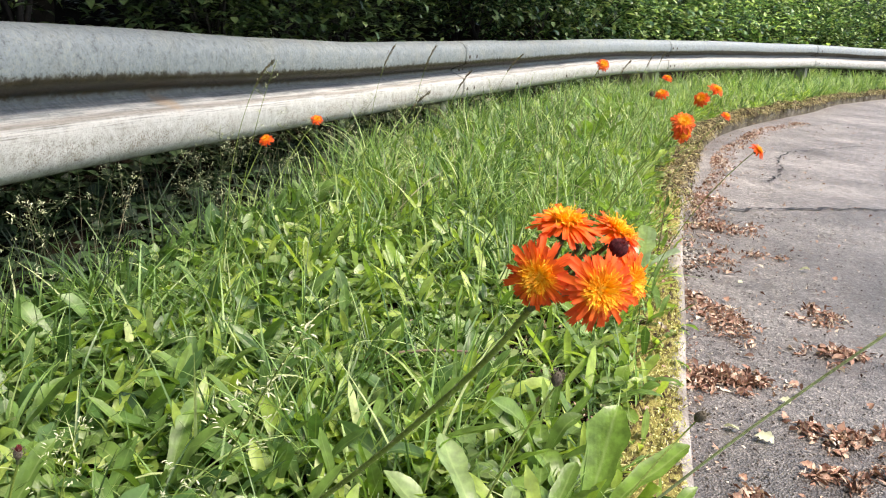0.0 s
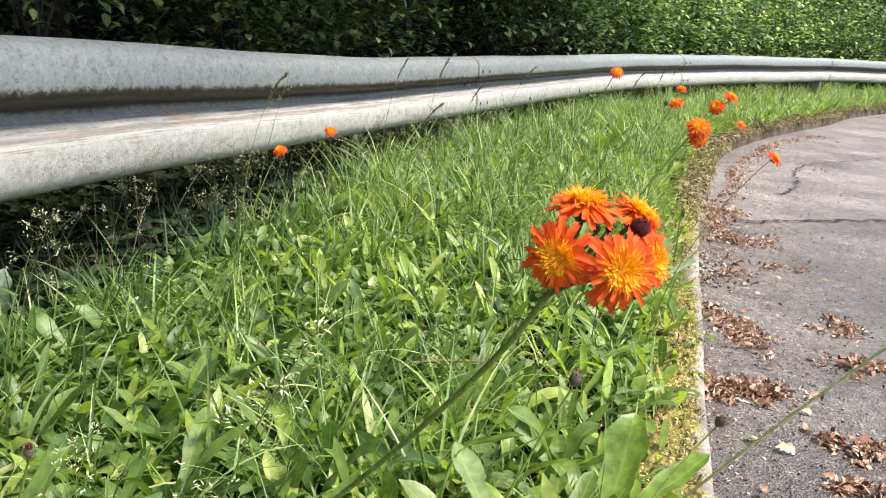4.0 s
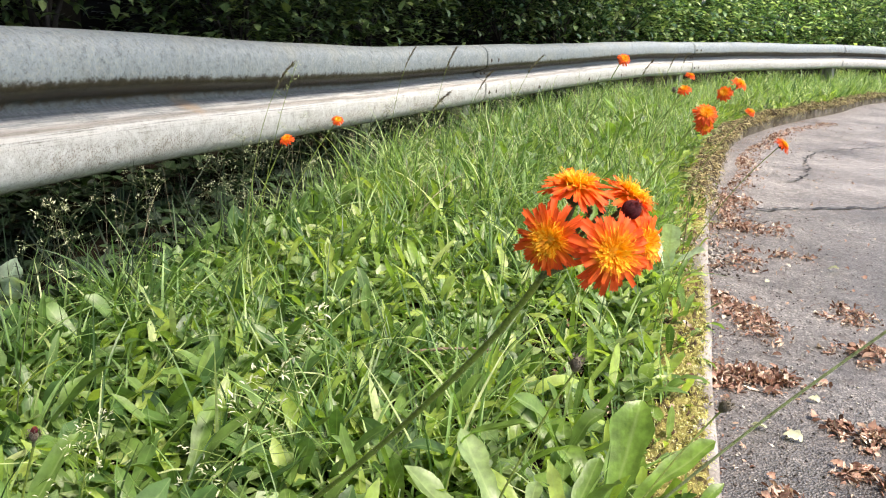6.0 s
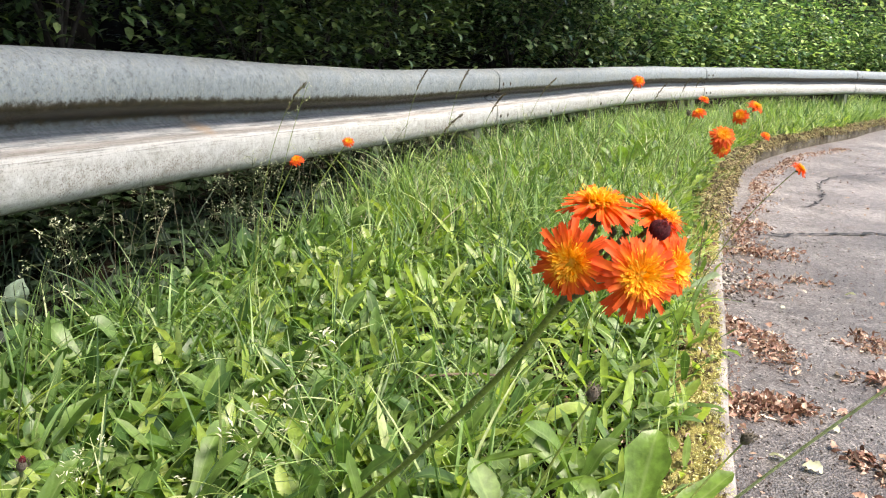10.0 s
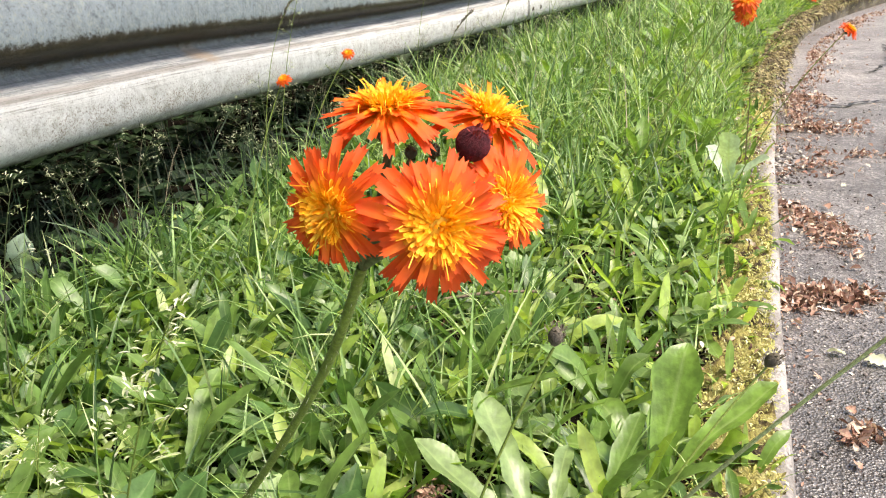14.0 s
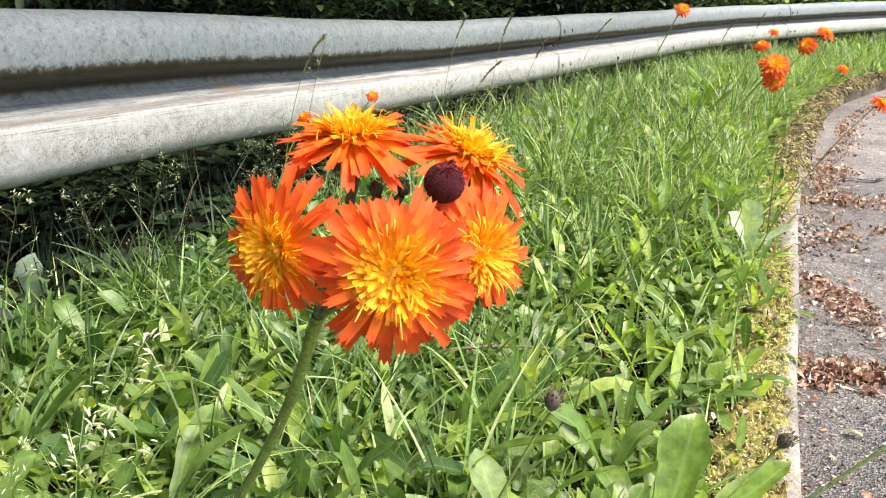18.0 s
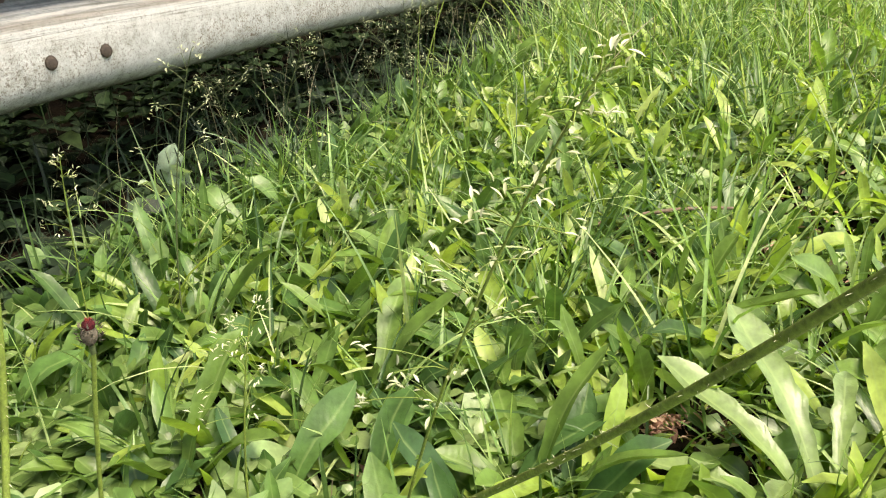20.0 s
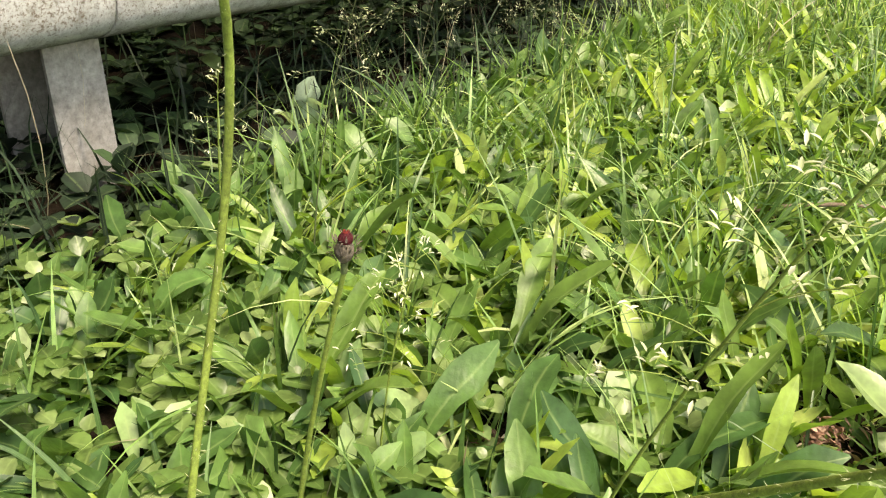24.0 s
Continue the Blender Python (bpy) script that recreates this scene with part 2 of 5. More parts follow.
def asphalt():
    m, n, l, p = node_mat("asphalt")
    co = n.new("ShaderNodeTexCoord").outputs["Object"]
    big = noise_tex(n, l, co, 1.6, 9, 0.68)
    tone = ramp(n, [(0.34, (0.055, 0.051, 0.049)), (0.5, (0.106, 0.100, 0.097)), (0.66, (0.19, 0.182, 0.176))])
    l.new(big.outputs[0], tone.inputs[0])
    grit = n.new("ShaderNodeTexVoronoi")
    grit.inputs["Scale"].default_value = 260
    l.new(co, grit.inputs["Vector"])
    chip = n.new("ShaderNodeSeparateColor")
    l.new(grit.outputs["Color"], chip.inputs[0])
    g = ramp(n, [(0.0, (0.35, 0.345, 0.34)), (0.45, (0.82, 0.81, 0.80)), (0.8, (1.25, 1.23, 1.2)), (1.0, (2.4, 2.34, 2.25))])
    l.new(chip.outputs[0], g.inputs[0])
    col = mix(n, l, 1.0, tone.outputs[0], g.outputs[0], "MULTIPLY")
    worn = noise_tex(n, l, co, 32, 5, 0.7)
    wr = ramp(n, [(0.36, (0.62, 0.61, 0.6)), (0.5, (1.0, 1.0, 1.0)), (0.64, (1.3, 1.29, 1.27))])
    l.new(worn.outputs[0], wr.inputs[0])
    col = mix(n, l, 1.0, col, wr.outputs[0], "MULTIPLY")
    dirt = noise_tex(n, l, co, 14, 8, 0.75)
    d = ramp(n, [(0.54, (0, 0, 0)), (0.70, (0.75, 0.75, 0.75))])
    l.new(dirt.outputs[0], d.inputs[0])
    col = mix(n, l, d.outputs[0], col, (0.075, 0.05, 0.035))
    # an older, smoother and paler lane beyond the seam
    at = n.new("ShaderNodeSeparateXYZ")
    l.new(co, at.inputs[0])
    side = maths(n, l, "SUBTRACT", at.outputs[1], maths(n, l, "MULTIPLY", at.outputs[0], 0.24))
    # tone rising towards the seam paints in the sheen of a low view
    lane_sheen = ramp(n, [(0.10, (0.8, 0.8, 0.8)), (0.17, (1.12, 1.12, 1.12)), (0.296, (1.3, 1.3, 1.3)), (0.302, (1.9, 1.9, 1.9))])
    l.new(maths(n, l, "MULTIPLY", maths(n, l, "ADD", side, maths(n, l, "MULTIPLY", maths(n, l, "SUBTRACT", worn.outputs[0], 0.5), 0.12)), 0.1), lane_sheen.inputs[0])
    col = mix(n, l, 1.0, col, lane_sheen.outputs[0], "MULTIPLY")
    l.new(col, p.inputs["Base Color"])
    p.inputs["Roughness"].default_value = 0.42
    p.inputs["Specular IOR Level"].default_value = 0.9
    bump(n, l, grit.outputs["Distance"], 0.8, 0.003, p)
    return m


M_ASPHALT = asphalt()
M_KERB = rough_mat("kerb concrete", [(0.32, (0.11, 0.095, 0.08)), (0.5, (0.25, 0.23, 0.21)), (0.68, (0.37, 0.35, 0.325))], 7, 160, 0.9, 0.003)
M_KERB_OLD = rough_mat("mossy kerb concrete", [(0.3, (0.04, 0.032, 0.02)), (0.5, (0.10, 0.085, 0.055)), (0.7, (0.23, 0.215, 0.18))], 9, 120, 0.95, 0.006)
M_GRIT = leaf_mat("road grit", [(0, (0.04, 0.035, 0.03)), (0.5, (0.12, 0.10, 0.09)), (0.8, (0.3, 0.28, 0.26)), (1, (0.62, 0.58, 0.5))], (1, 1, 1), 0.8, 0.0, 0.0)
M_DRAPE = leaf_mat("hanging moss", [(0, (0.022, 0.015, 0.008)), (0.45, (0.075, 0.05, 0.025)), (0.62, (0.29, 0.23, 0.11)), (0.93, (0.60, 0.53, 0.29)), (1, (0.2, 0.3, 0.08))], (1, 1, 0.6), 0.8, 0.15, 0.0)
M_TAR = plain("tar seam", (0.02, 0.02, 0.022), 0.6, 200)
M_DOT = plain("rust brown", (0.055, 0.04, 0.03), 0.8, 200)


def galvanised():
    """Weathered zinc: blue-grey patina above, chalky dirt below, brown crust in the trough, pitted speckles on the lower wave."""
    m, n, l, p = node_mat("weathered zinc")
    co = n.new("ShaderNodeTexCoord").outputs["Object"]
    uv = n.new("ShaderNodeUVMap").outputs[0]
    sep = n.new("ShaderNodeSeparateXYZ")
    l.new(uv, sep.inputs[0])
    v = sep.outputs[1]

    def stretched(sx, sy, scale, detail=8, rough=0.75):
        mp = n.new("ShaderNodeMapping")
        mp.inputs["Scale"].default_value = (sx, sy, 1)
        l.new(uv, mp.inputs["Vector"])
        return noise_tex(n, l, mp.outputs[0], scale, detail, rough).outputs[0]

    def spread(value, stops):
        r = ramp(n, [(a, (b, b, b)) for a, b in stops])
        l.new(value, r.inputs[0])
        return r.outputs[0]

    def wobble(source, amount):
        return maths(n, l, "ADD", v, maths(n, l, "MULTIPLY", maths(n, l, "SUBTRACT", source, 0.5), amount))

    def times(a, b):
        return maths(n, l, "MULTIPLY", a, b)

    runs = stretched(1, 0.10, 60)            # streaks that run down the face
    rub = stretched(0.5, 9, 9)               # scrapes along the beam
    cloud = noise_tex(n, l, co, 5, 8, 0.72).outputs[0]
    mottle = noise_tex(n, l, co, 34, 10, 0.82).outputs[0]
    fine = noise_tex(n, l, co, 240, 6, 0.8).outputs[0]
    base = ramp(n, [(0.36, (0.11, 0.125, 0.13)), (0.46, (0.20, 0.225, 0.235)), (0.56, (0.25, 0.275, 0.285)), (0.68, (0.36, 0.38, 0.385))])
    l.new(mottle, base.inputs[0])
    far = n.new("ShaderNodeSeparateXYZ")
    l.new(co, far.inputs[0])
    # brightness along the beam painted in: pale near, darker midway, pale again far
    lit_reach = maths(n, l, "ADD", times(far.outputs[1], 0.1), times(maths(n, l, "SUBTRACT", cloud, 0.5), 0.12))
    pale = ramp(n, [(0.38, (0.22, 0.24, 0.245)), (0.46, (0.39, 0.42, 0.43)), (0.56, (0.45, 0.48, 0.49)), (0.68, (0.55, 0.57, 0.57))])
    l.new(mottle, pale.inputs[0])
    col = mix(n, l, spread(lit_reach, [(0.15, 0.8), (0.27, 0.5), (0.4, 0.3), (0.8, 0.75)]), base.outputs[0], pale.outputs[0])
    col = mix(n, l, spread(cloud, [(0.48, 0), (0.64, 0.6)]), col, (0.40, 0.385, 0.33))
    col = mix(n, l, spread(runs, [(0.56, 0), (0.70, 0.65)]), col, (0.52, 0.53, 0.52))
    col = mix(n, l, spread(runs, [(0.36, 0.4), (0.44, 0)]), col, (0.16, 0.17, 0.175))
    fleck = noise_tex(n, l, co, 85, 9, 0.8).outputs[0]
    col = mix(n, l, spread(fleck, [(0.53, 0), (0.58, 0.8)]), col, (0.50, 0.49, 0.43))
    col = mix(n, l, spread(fleck, [(0.40, 0.75), (0.45, 0)]), col, (0.15, 0.155, 0.15))
    col = mix(n, l, 1.0, col, (0.635, 0.695, 0.73), "MULTIPLY")
    # chalky lower wave
    low = spread(wobble(cloud, 0.22), [(0.0, 0.75), (0.33, 0.92), (0.40, 0.35), (0.48, 0.0)])
    chalk = ramp(n, [(0.36, (0.30, 0.29, 0.25)), (0.48, (0.52, 0.53, 0.505)), (0.62, (0.68, 0.69, 0.67))])
    l.new(mottle, chalk.inputs[0])
    col = mix(n, l, low, col, chalk.outputs[0])
    band = spread(wobble(cloud, 0.12), [(0.05, 0), (0.13, 1), (0.22, 1), (0.32, 0)])
    patch = spread(cloud, [(0.40, 0.15), (0.54, 1)])
    col = mix(n, l, times(times(spread(fine, [(0.51, 0), (0.56, 0.85)]), band), patch), col, (0.16, 0.10, 0.052))
    zone = spread(v, [(0.26, 0), (0.33, 1), (0.42, 1), (0.5, 0)])
    col = mix(n, l, times(spread(rub, [(0.48, 0), (0.53, 0.85)]), zone), col, (0.60, 0.59, 0.565))
    col = mix(n, l, times(spread(rub, [(0.38, 0.8), (0.45, 0)]), zone), col, (0.15, 0.13, 0.105))
    col = mix(n, l, spread(wobble(cloud, 0.05), [(0.365, 0), (0.385, 0.6), (0.40, 0.6), (0.415, 0)]), col, (0.22, 0.19, 0.155))
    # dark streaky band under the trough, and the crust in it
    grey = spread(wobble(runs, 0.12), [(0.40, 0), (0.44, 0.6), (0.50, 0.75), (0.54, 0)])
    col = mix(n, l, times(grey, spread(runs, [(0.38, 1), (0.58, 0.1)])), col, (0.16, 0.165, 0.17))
    spot = n.new("ShaderNodeVectorMath")
    spot.operation = "DISTANCE"
    l.new(co, spot.inputs[0])
    spot.inputs[1].default_value = (-0.645, 2.12, 0.418)
    scab = spread(maths(n, l, "ADD", spot.outputs["Value"], times(maths(n, l, "SUBTRACT", mottle, 0.5), 0.1)), [(0.0, 0.75), (0.03, 0.5), (0.055, 0)])
    col = mix(n, l, scab, col, (0.42, 0.30, 0.19))
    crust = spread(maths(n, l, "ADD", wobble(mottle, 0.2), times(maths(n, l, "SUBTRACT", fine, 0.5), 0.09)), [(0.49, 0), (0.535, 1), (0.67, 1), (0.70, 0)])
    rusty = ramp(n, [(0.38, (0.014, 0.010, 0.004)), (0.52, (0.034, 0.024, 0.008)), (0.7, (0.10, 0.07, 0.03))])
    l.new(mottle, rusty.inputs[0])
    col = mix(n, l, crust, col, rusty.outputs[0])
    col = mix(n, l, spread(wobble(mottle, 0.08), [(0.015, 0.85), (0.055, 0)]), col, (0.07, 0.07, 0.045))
    col = mix(n, l, spread(fine, [(0.57, 0), (0.62, 0.7)]), col, (0.09, 0.088, 0.075))
    col = mix(n, l, spread(cloud, [(0.68, 0), (0.74, 0.6)]), col, (0.40, 0.25, 0.16))
    l.new(col, p.inputs["Base Color"])
    p.inputs["Roughness"].default_value, p.inputs["Metallic"].default_value = 0.55, 0.15
    bump(n, l, mix(n, l, 0.5, mottle, fine), 1.0, 0.005, p)
    return m


M_ZINC = galvanised()
M_POST = rough_mat("post zinc", [(0.3, (0.22, 0.21, 0.19)), (0.7, (0.42, 0.41, 0.39))], 8, 90, 0.6, 0.002, 0.2)


# ---- building helpers ----
def raw(name, verts, faces, material, uvs=None, smooth=True):
    """A mesh from arrays: verts (n, 3), faces (m, k) of one size, uvs per vertex."""
    verts, faces = np.asarray(verts, np.float32), np.asarray(faces, np.int32)
    me = bpy.data.meshes.new(name)
    k = faces.shape[1]
    me.vertices.add(len(verts))
    me.vertices.foreach_set("co", verts.ravel())
    me.loops.add(faces.size)
    me.loops.foreach_set("vertex_index", faces.ravel())
    me.polygons.add(len(faces))
    me.polygons.foreach_set("loop_start", np.arange(0, faces.size, k, dtype=np.int32))
    me.polygons.foreach_set("loop_total", np.full(len(faces), k, np.int32))
    me.polygons.foreach_set("use_smooth", np.full(len(faces), smooth))
    if uvs is not None:
        layer = me.uv_layers.new(name="UVMap")
        layer.data.foreach_set("uv", np.asarray(uvs, np.float32)[faces.ravel()].ravel())
    me.materials.append(material)
    me.update(calc_edges=True)
    me.validate()
    return me


def child(name, me, parent, label="", at=None):
    ob = new(name, me)
    ob.parent = parent
    if at is not None:
        ob.matrix_basis = at
    return tagged(ob, label)


def part(name, bm, material, parent, label=""):
    me = bpy.data.meshes.new(name)
    bm.to_mesh(me)
    bm.free()
    me.materials.append(material)
    for f in me.polygons:
        f.use_smooth = True
    return child(name, me, parent, label)


def thing(name, place, label, category, group=""):
    ob = new(name)
    ob.empty_display_size = 0.05
    ob.location = place
    return tagged(ob, label, category, group)


def blades(base, turn, rise, bend, length, width, steps=5, shape="lance", fold=0.25, twist=None, wave=0.0, ripple=0.0):
    """Many strap leaves at once: they start at base, rise at an angle and bend over. Returns verts, quads, uvs."""
    n = len(base)
    s = np.linspace(0, 1, steps + 1)
    if shape == "lance":
        w = np.interp(s, [0, 0.15, 0.35, 0.6, 0.78, 0.92, 1], [0.2, 0.3, 0.58, 0.92, 1.0, 0.72, 0.1])
    elif shape == "oval":
        w = np.interp(s, [0, 0.1, 0.3, 0.55, 0.8, 0.93, 1], [0.12, 0.45, 0.9, 1.0, 0.75, 0.4, 0.05])
    elif shape == "spoon":
        w = np.interp(s, [0, 0.2, 0.42, 0.66, 0.86, 0.96, 1], [0.16, 0.26, 0.6, 0.96, 0.98, 0.62, 0.12])
    elif shape == "toothed":
        w = np.interp(s, [0, 0.2, 0.5, 0.75, 0.9, 1], [0.18, 0.4, 0.75, 1.0, 0.85, 0.08]) * np.where(np.arange(steps + 1) % 2 == 1, 1.0, 0.78)
        w[-3:] = (1.0, 0.72, 0.06)
    elif shape == "strap":
        w = np.interp(s, [0, 0.2, 0.6, 1], [0.55, 0.85, 1.0, 0.95])
    else:
        w = np.interp(s, [0, 0.3, 0.7, 1], [0.8, 1.0, 0.7, 0.06])
    mid = (s[1:] + s[:-1]) / 2
    ang = rise[:, None] - bend[:, None] * mid[None]
    dl = length[:, None] / steps
    out = np.concatenate([np.zeros((n, 1)), np.cumsum(np.cos(ang) * dl, 1)], 1)
    up = np.concatenate([np.zeros((n, 1)), np.cumsum(np.sin(ang) * dl, 1)], 1)
    d = np.stack([np.cos(turn), np.sin(turn), 0 * turn], 1)
    side = np.stack([-np.sin(turn), np.cos(turn), 0 * turn], 1)
    centre = base[:, None] + d[:, None] * out[..., None] + np.array([0, 0, 1.0]) * up[..., None]
    a2 = np.concatenate([ang, ang[:, -1:]], 1)
    nor = -d[:, None] * np.sin(a2)[..., None] + np.array([0, 0, 1.0]) * np.cos(a2)[..., None]
    if ripple:
        ph = np.random.rand(n, 1) * 6.28
        centre = centre + nor * (ripple * width[:, None] * np.sin(s[None] * 11 + ph) * s[None])[..., None]
    tw = np.zeros(n) if twist is None else twist
    tw = tw[:, None] * s[None]
    sd = side[:, None] * np.cos(tw)[..., None] + nor * np.sin(tw)[..., None]
    half = (width[:, None] * w[None] / 2)[..., None]
    lift = nor * half * fold
    if wave:
        ph = np.random.rand(n, 1) * 6.28
        half = half * (1 + wave * np.sin(s[None] * 21 + ph))[..., None]
    v = np.stack([centre - sd * half + lift, centre, centre + sd * half + lift], 2).reshape(-1, 3)
    i = np.arange(steps)[:, None] * 3
    q = np.concatenate([i + [0, 1, 4, 3], i + [1, 2, 5, 4]], 0)
    f = (np.arange(n)[:, None, None] * (3 * (steps + 1)) + q[None]).reshape(-1, 4)
    u = np.tile(np.stack([np.tile([0, 0.5, 1.0], steps + 1), np.repeat(s, 3)], 1), (n, 1))
    return v, f, u


def joined(sets):
    vs, fs, us, k = [], [], [], 0
    for v, f, u in sets:
        vs.append(v), fs.append(f + k), us.append(u)
        k += len(v)
    return np.concatenate(vs), np.concatenate(fs), np.concatenate(us)


def tube(points, radii, sides=8):
    """A round, tapering rod along points."""
    p = np.asarray(points, float)
    r = np.broadcast_to(np.asarray(radii, float), (len(p),))
    t = np.gradient(p, axis=0)
    t /= np.linalg.norm(t, axis=1, keepdims=True)
    ref = np.array([0.31, 0.17, 0.93]) if abs(t[0] @ [0, 0, 1]) < 0.9 else np.array([1.0, 0.1, 0.0])
    a = np.cross(t, ref)
    a /= np.linalg.norm(a, axis=1, keepdims=True)
    b = np.cross(t, a)
    th = np.arange(sides) / sides * 2 * np.pi
    v = (p[:, None] + r[:, None, None] * (a[:, None] * np.cos(th)[None, :, None] + b[:, None] * np.sin(th)[None, :, None])).reshape(-1, 3)
    i, j = np.meshgrid(np.arange(len(p) - 1), np.arange(sides), indexing="ij")
    k = (j + 1) % sides
    f = np.stack([i * sides + j, i * sides + k, (i + 1) * sides + k, (i + 1) * sides + j], -1).reshape(-1, 4)
    u = np.stack([np.tile(np.arange(sides) / sides, len(p)), np.repeat(np.linspace(0, 1, len(p)), sides)], 1)
    return v, f, u


def bezier(a, b, c, d, n=24):
    u = np.linspace(0, 1, n)[:, None]
    a, b, c, d = (np.asarray(x, float) for x in (a, b, c, d))
    return a * (1 - u) ** 3 + 3 * b * u * (1 - u) ** 2 + 3 * c * u * u * (1 - u) + d * u ** 3


def spline(points, step):
    """A smooth line through points, in even steps: places and how far along."""
    p = np.asarray(points, float)
    ext = np.concatenate([[2 * p[0] - p[1]], p, [2 * p[-1] - p[-2]]])
    out = []
    for i in range(len(p) - 1):
        a, b, c, d = ext[i:i + 4]
        t = np.linspace(0, 1, 40, endpoint=False)[:, None]
        out.append(0.5 * (2 * b + (c - a) * t + (2 * a - 5 * b + 4 * c - d) * t ** 2 + (3 * b - a - 3 * c + d) * t ** 3))
    q = np.concatenate(out + [p[-1:]])
    along = np.concatenate([[0], np.cumsum(np.linalg.norm(np.diff(q, axis=0), axis=1))])
    even = np.arange(0, along[-1], step)
    return np.stack([np.interp(even, along, q[:, k]) for k in range(q.shape[1])], 1), even


# ---- the plan: two curves side by side, the kerb and the barrier ----
KERB = [(-6.5, -22), (-2.6, -9), (-0.75, -3), (-0.2, -1.2), (0.13, 0.0), (0.29, 0.52), (0.444, 1.054), (0.545, 1.417), (0.645, 1.735),
        (0.783, 2.21), (0.941, 2.72), (1.063, 3.123), (1.33, 3.9), (1.66, 4.74), (2.1, 5.68), (2.62, 6.5), (3.22, 7.3), (3.95, 8.25),
        (5.2, 9.95), (7.5, 12.2), (12, 14.6), (20, 16.6), (45, 19)]
RAIL = [(-3.2, -7, 0.33), (-1.75, -1.8, 0.30), (-1.01, 0.93, 0.304), (-0.833, 1.525, 0.298), (-0.66, 2.225, 0.270), (-0.290, 3.49, 0.231), (0.213, 4.60, 0.229),
        (1.185, 6.58, 0.245), (2.27, 8.15, 0.272), (3.95, 10.0, 0.306), (6.05, 11.98, 0.335), (9.5, 13.9, 0.36), (14, 15.6, 0.36), (24, 17.6, 0.36)]
kerb_line, kerb_s = spline(KERB, 0.05)
kerb_t = np.gradient(kerb_line, axis=0)
kerb_t /= np.linalg.norm(kerb_t, axis=1, keepdims=True)
kerb_n = np.stack([-kerb_t[:, 1], kerb_t[:, 0]], 1)          # towards the verge
S0 = float(kerb_s[np.argmin(np.hypot(kerb_line[:, 0] - 0.13, kerb_line[:, 1]))])   # beside the camera
VERGE_W = np.array([0, 0.05, 0.12, 0.3, 0.6, 0.9, 1.2, 1.5, 1.9, 2.5, 3.2, 4.2, 5.5, 7, 10, 20, 60, 200])
VERGE_Z = np.array([0.045, 0.055, 0.066, 0.075, 0.08, 0.085, 0.085, 0.09, 0.12, 0.2, 0.35, 0.7, 1.3, 2.2, 3.4, 5, 7, 9])


def verge_height(w):
    return np.interp(w, VERGE_W, VERGE_Z)


def on_verge(s, w):
    """Places on the verge: s metres along the kerb past the camera, w metres in from its outer edge."""
    k = np.clip((np.asarray(s) + S0) / 0.05, 0, len(kerb_line) - 2)
    i, f = k.astype(int), (k % 1)[:, None]
    o, n = kerb_line[i] * (1 - f) + kerb_line[i + 1] * f, kerb_n[i] * (1 - f) + kerb_n[i + 1] * f
    xy = o + n * np.asarray(w)[:, None]
    return np.concatenate([xy, verge_height(w)[:, None]], 1)


rng = np.random.default_rng(7)

# ---- road, verge, kerb ----
def build_ground():
    near = np.concatenate([[-300, -80, -20], np.linspace(-6, 14, 81), [20, 60, 300]])
    gx, gy = np.meshgrid(near, near + 3, indexing="ij")
    z = 0.004 * np.sin(gx * 1.7 + 0.6) * np.sin(gy * 1.3) * (np.hypot(gx, gy) < 12)
    v = np.stack([gx, gy, z - 0.004], -1).reshape(-1, 3)
    n = len(near)
    i, j = np.meshgrid(np.arange(n - 1), np.arange(n - 1), indexing="ij")
    f = np.stack([i * n + j, (i + 1) * n + j, (i + 1) * n + j + 1, i * n + j + 1], -1).reshape(-1, 4)
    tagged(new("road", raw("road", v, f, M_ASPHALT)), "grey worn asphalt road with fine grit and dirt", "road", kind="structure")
    rows = np.arange(0, len(kerb_line), 4)
    w = np.concatenate([[0.03], VERGE_W[1:]])
    p = kerb_line[rows][:, None] + kerb_n[rows][:, None] * w[None, :, None]
    zz = np.broadcast_to(VERGE_Z, p.shape[:2]).copy()
    zz[:, 3:10] += 0.012 * np.sin(p[:, 3:10, 0] * 9) * np.sin(p[:, 3:10, 1] * 8)
    v = np.concatenate([p, zz[..., None]], -1).reshape(-1, 3)
    m = len(w)
    i, j = np.meshgrid(np.arange(len(rows) - 1), np.arange(m - 1), indexing="ij")
    f = np.stack([i * m + j, (i + 1) * m + j, (i + 1) * m + j + 1, i * m + j + 1], -1).reshape(-1, 4)
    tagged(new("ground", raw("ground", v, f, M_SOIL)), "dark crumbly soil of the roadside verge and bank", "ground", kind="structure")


build_ground()


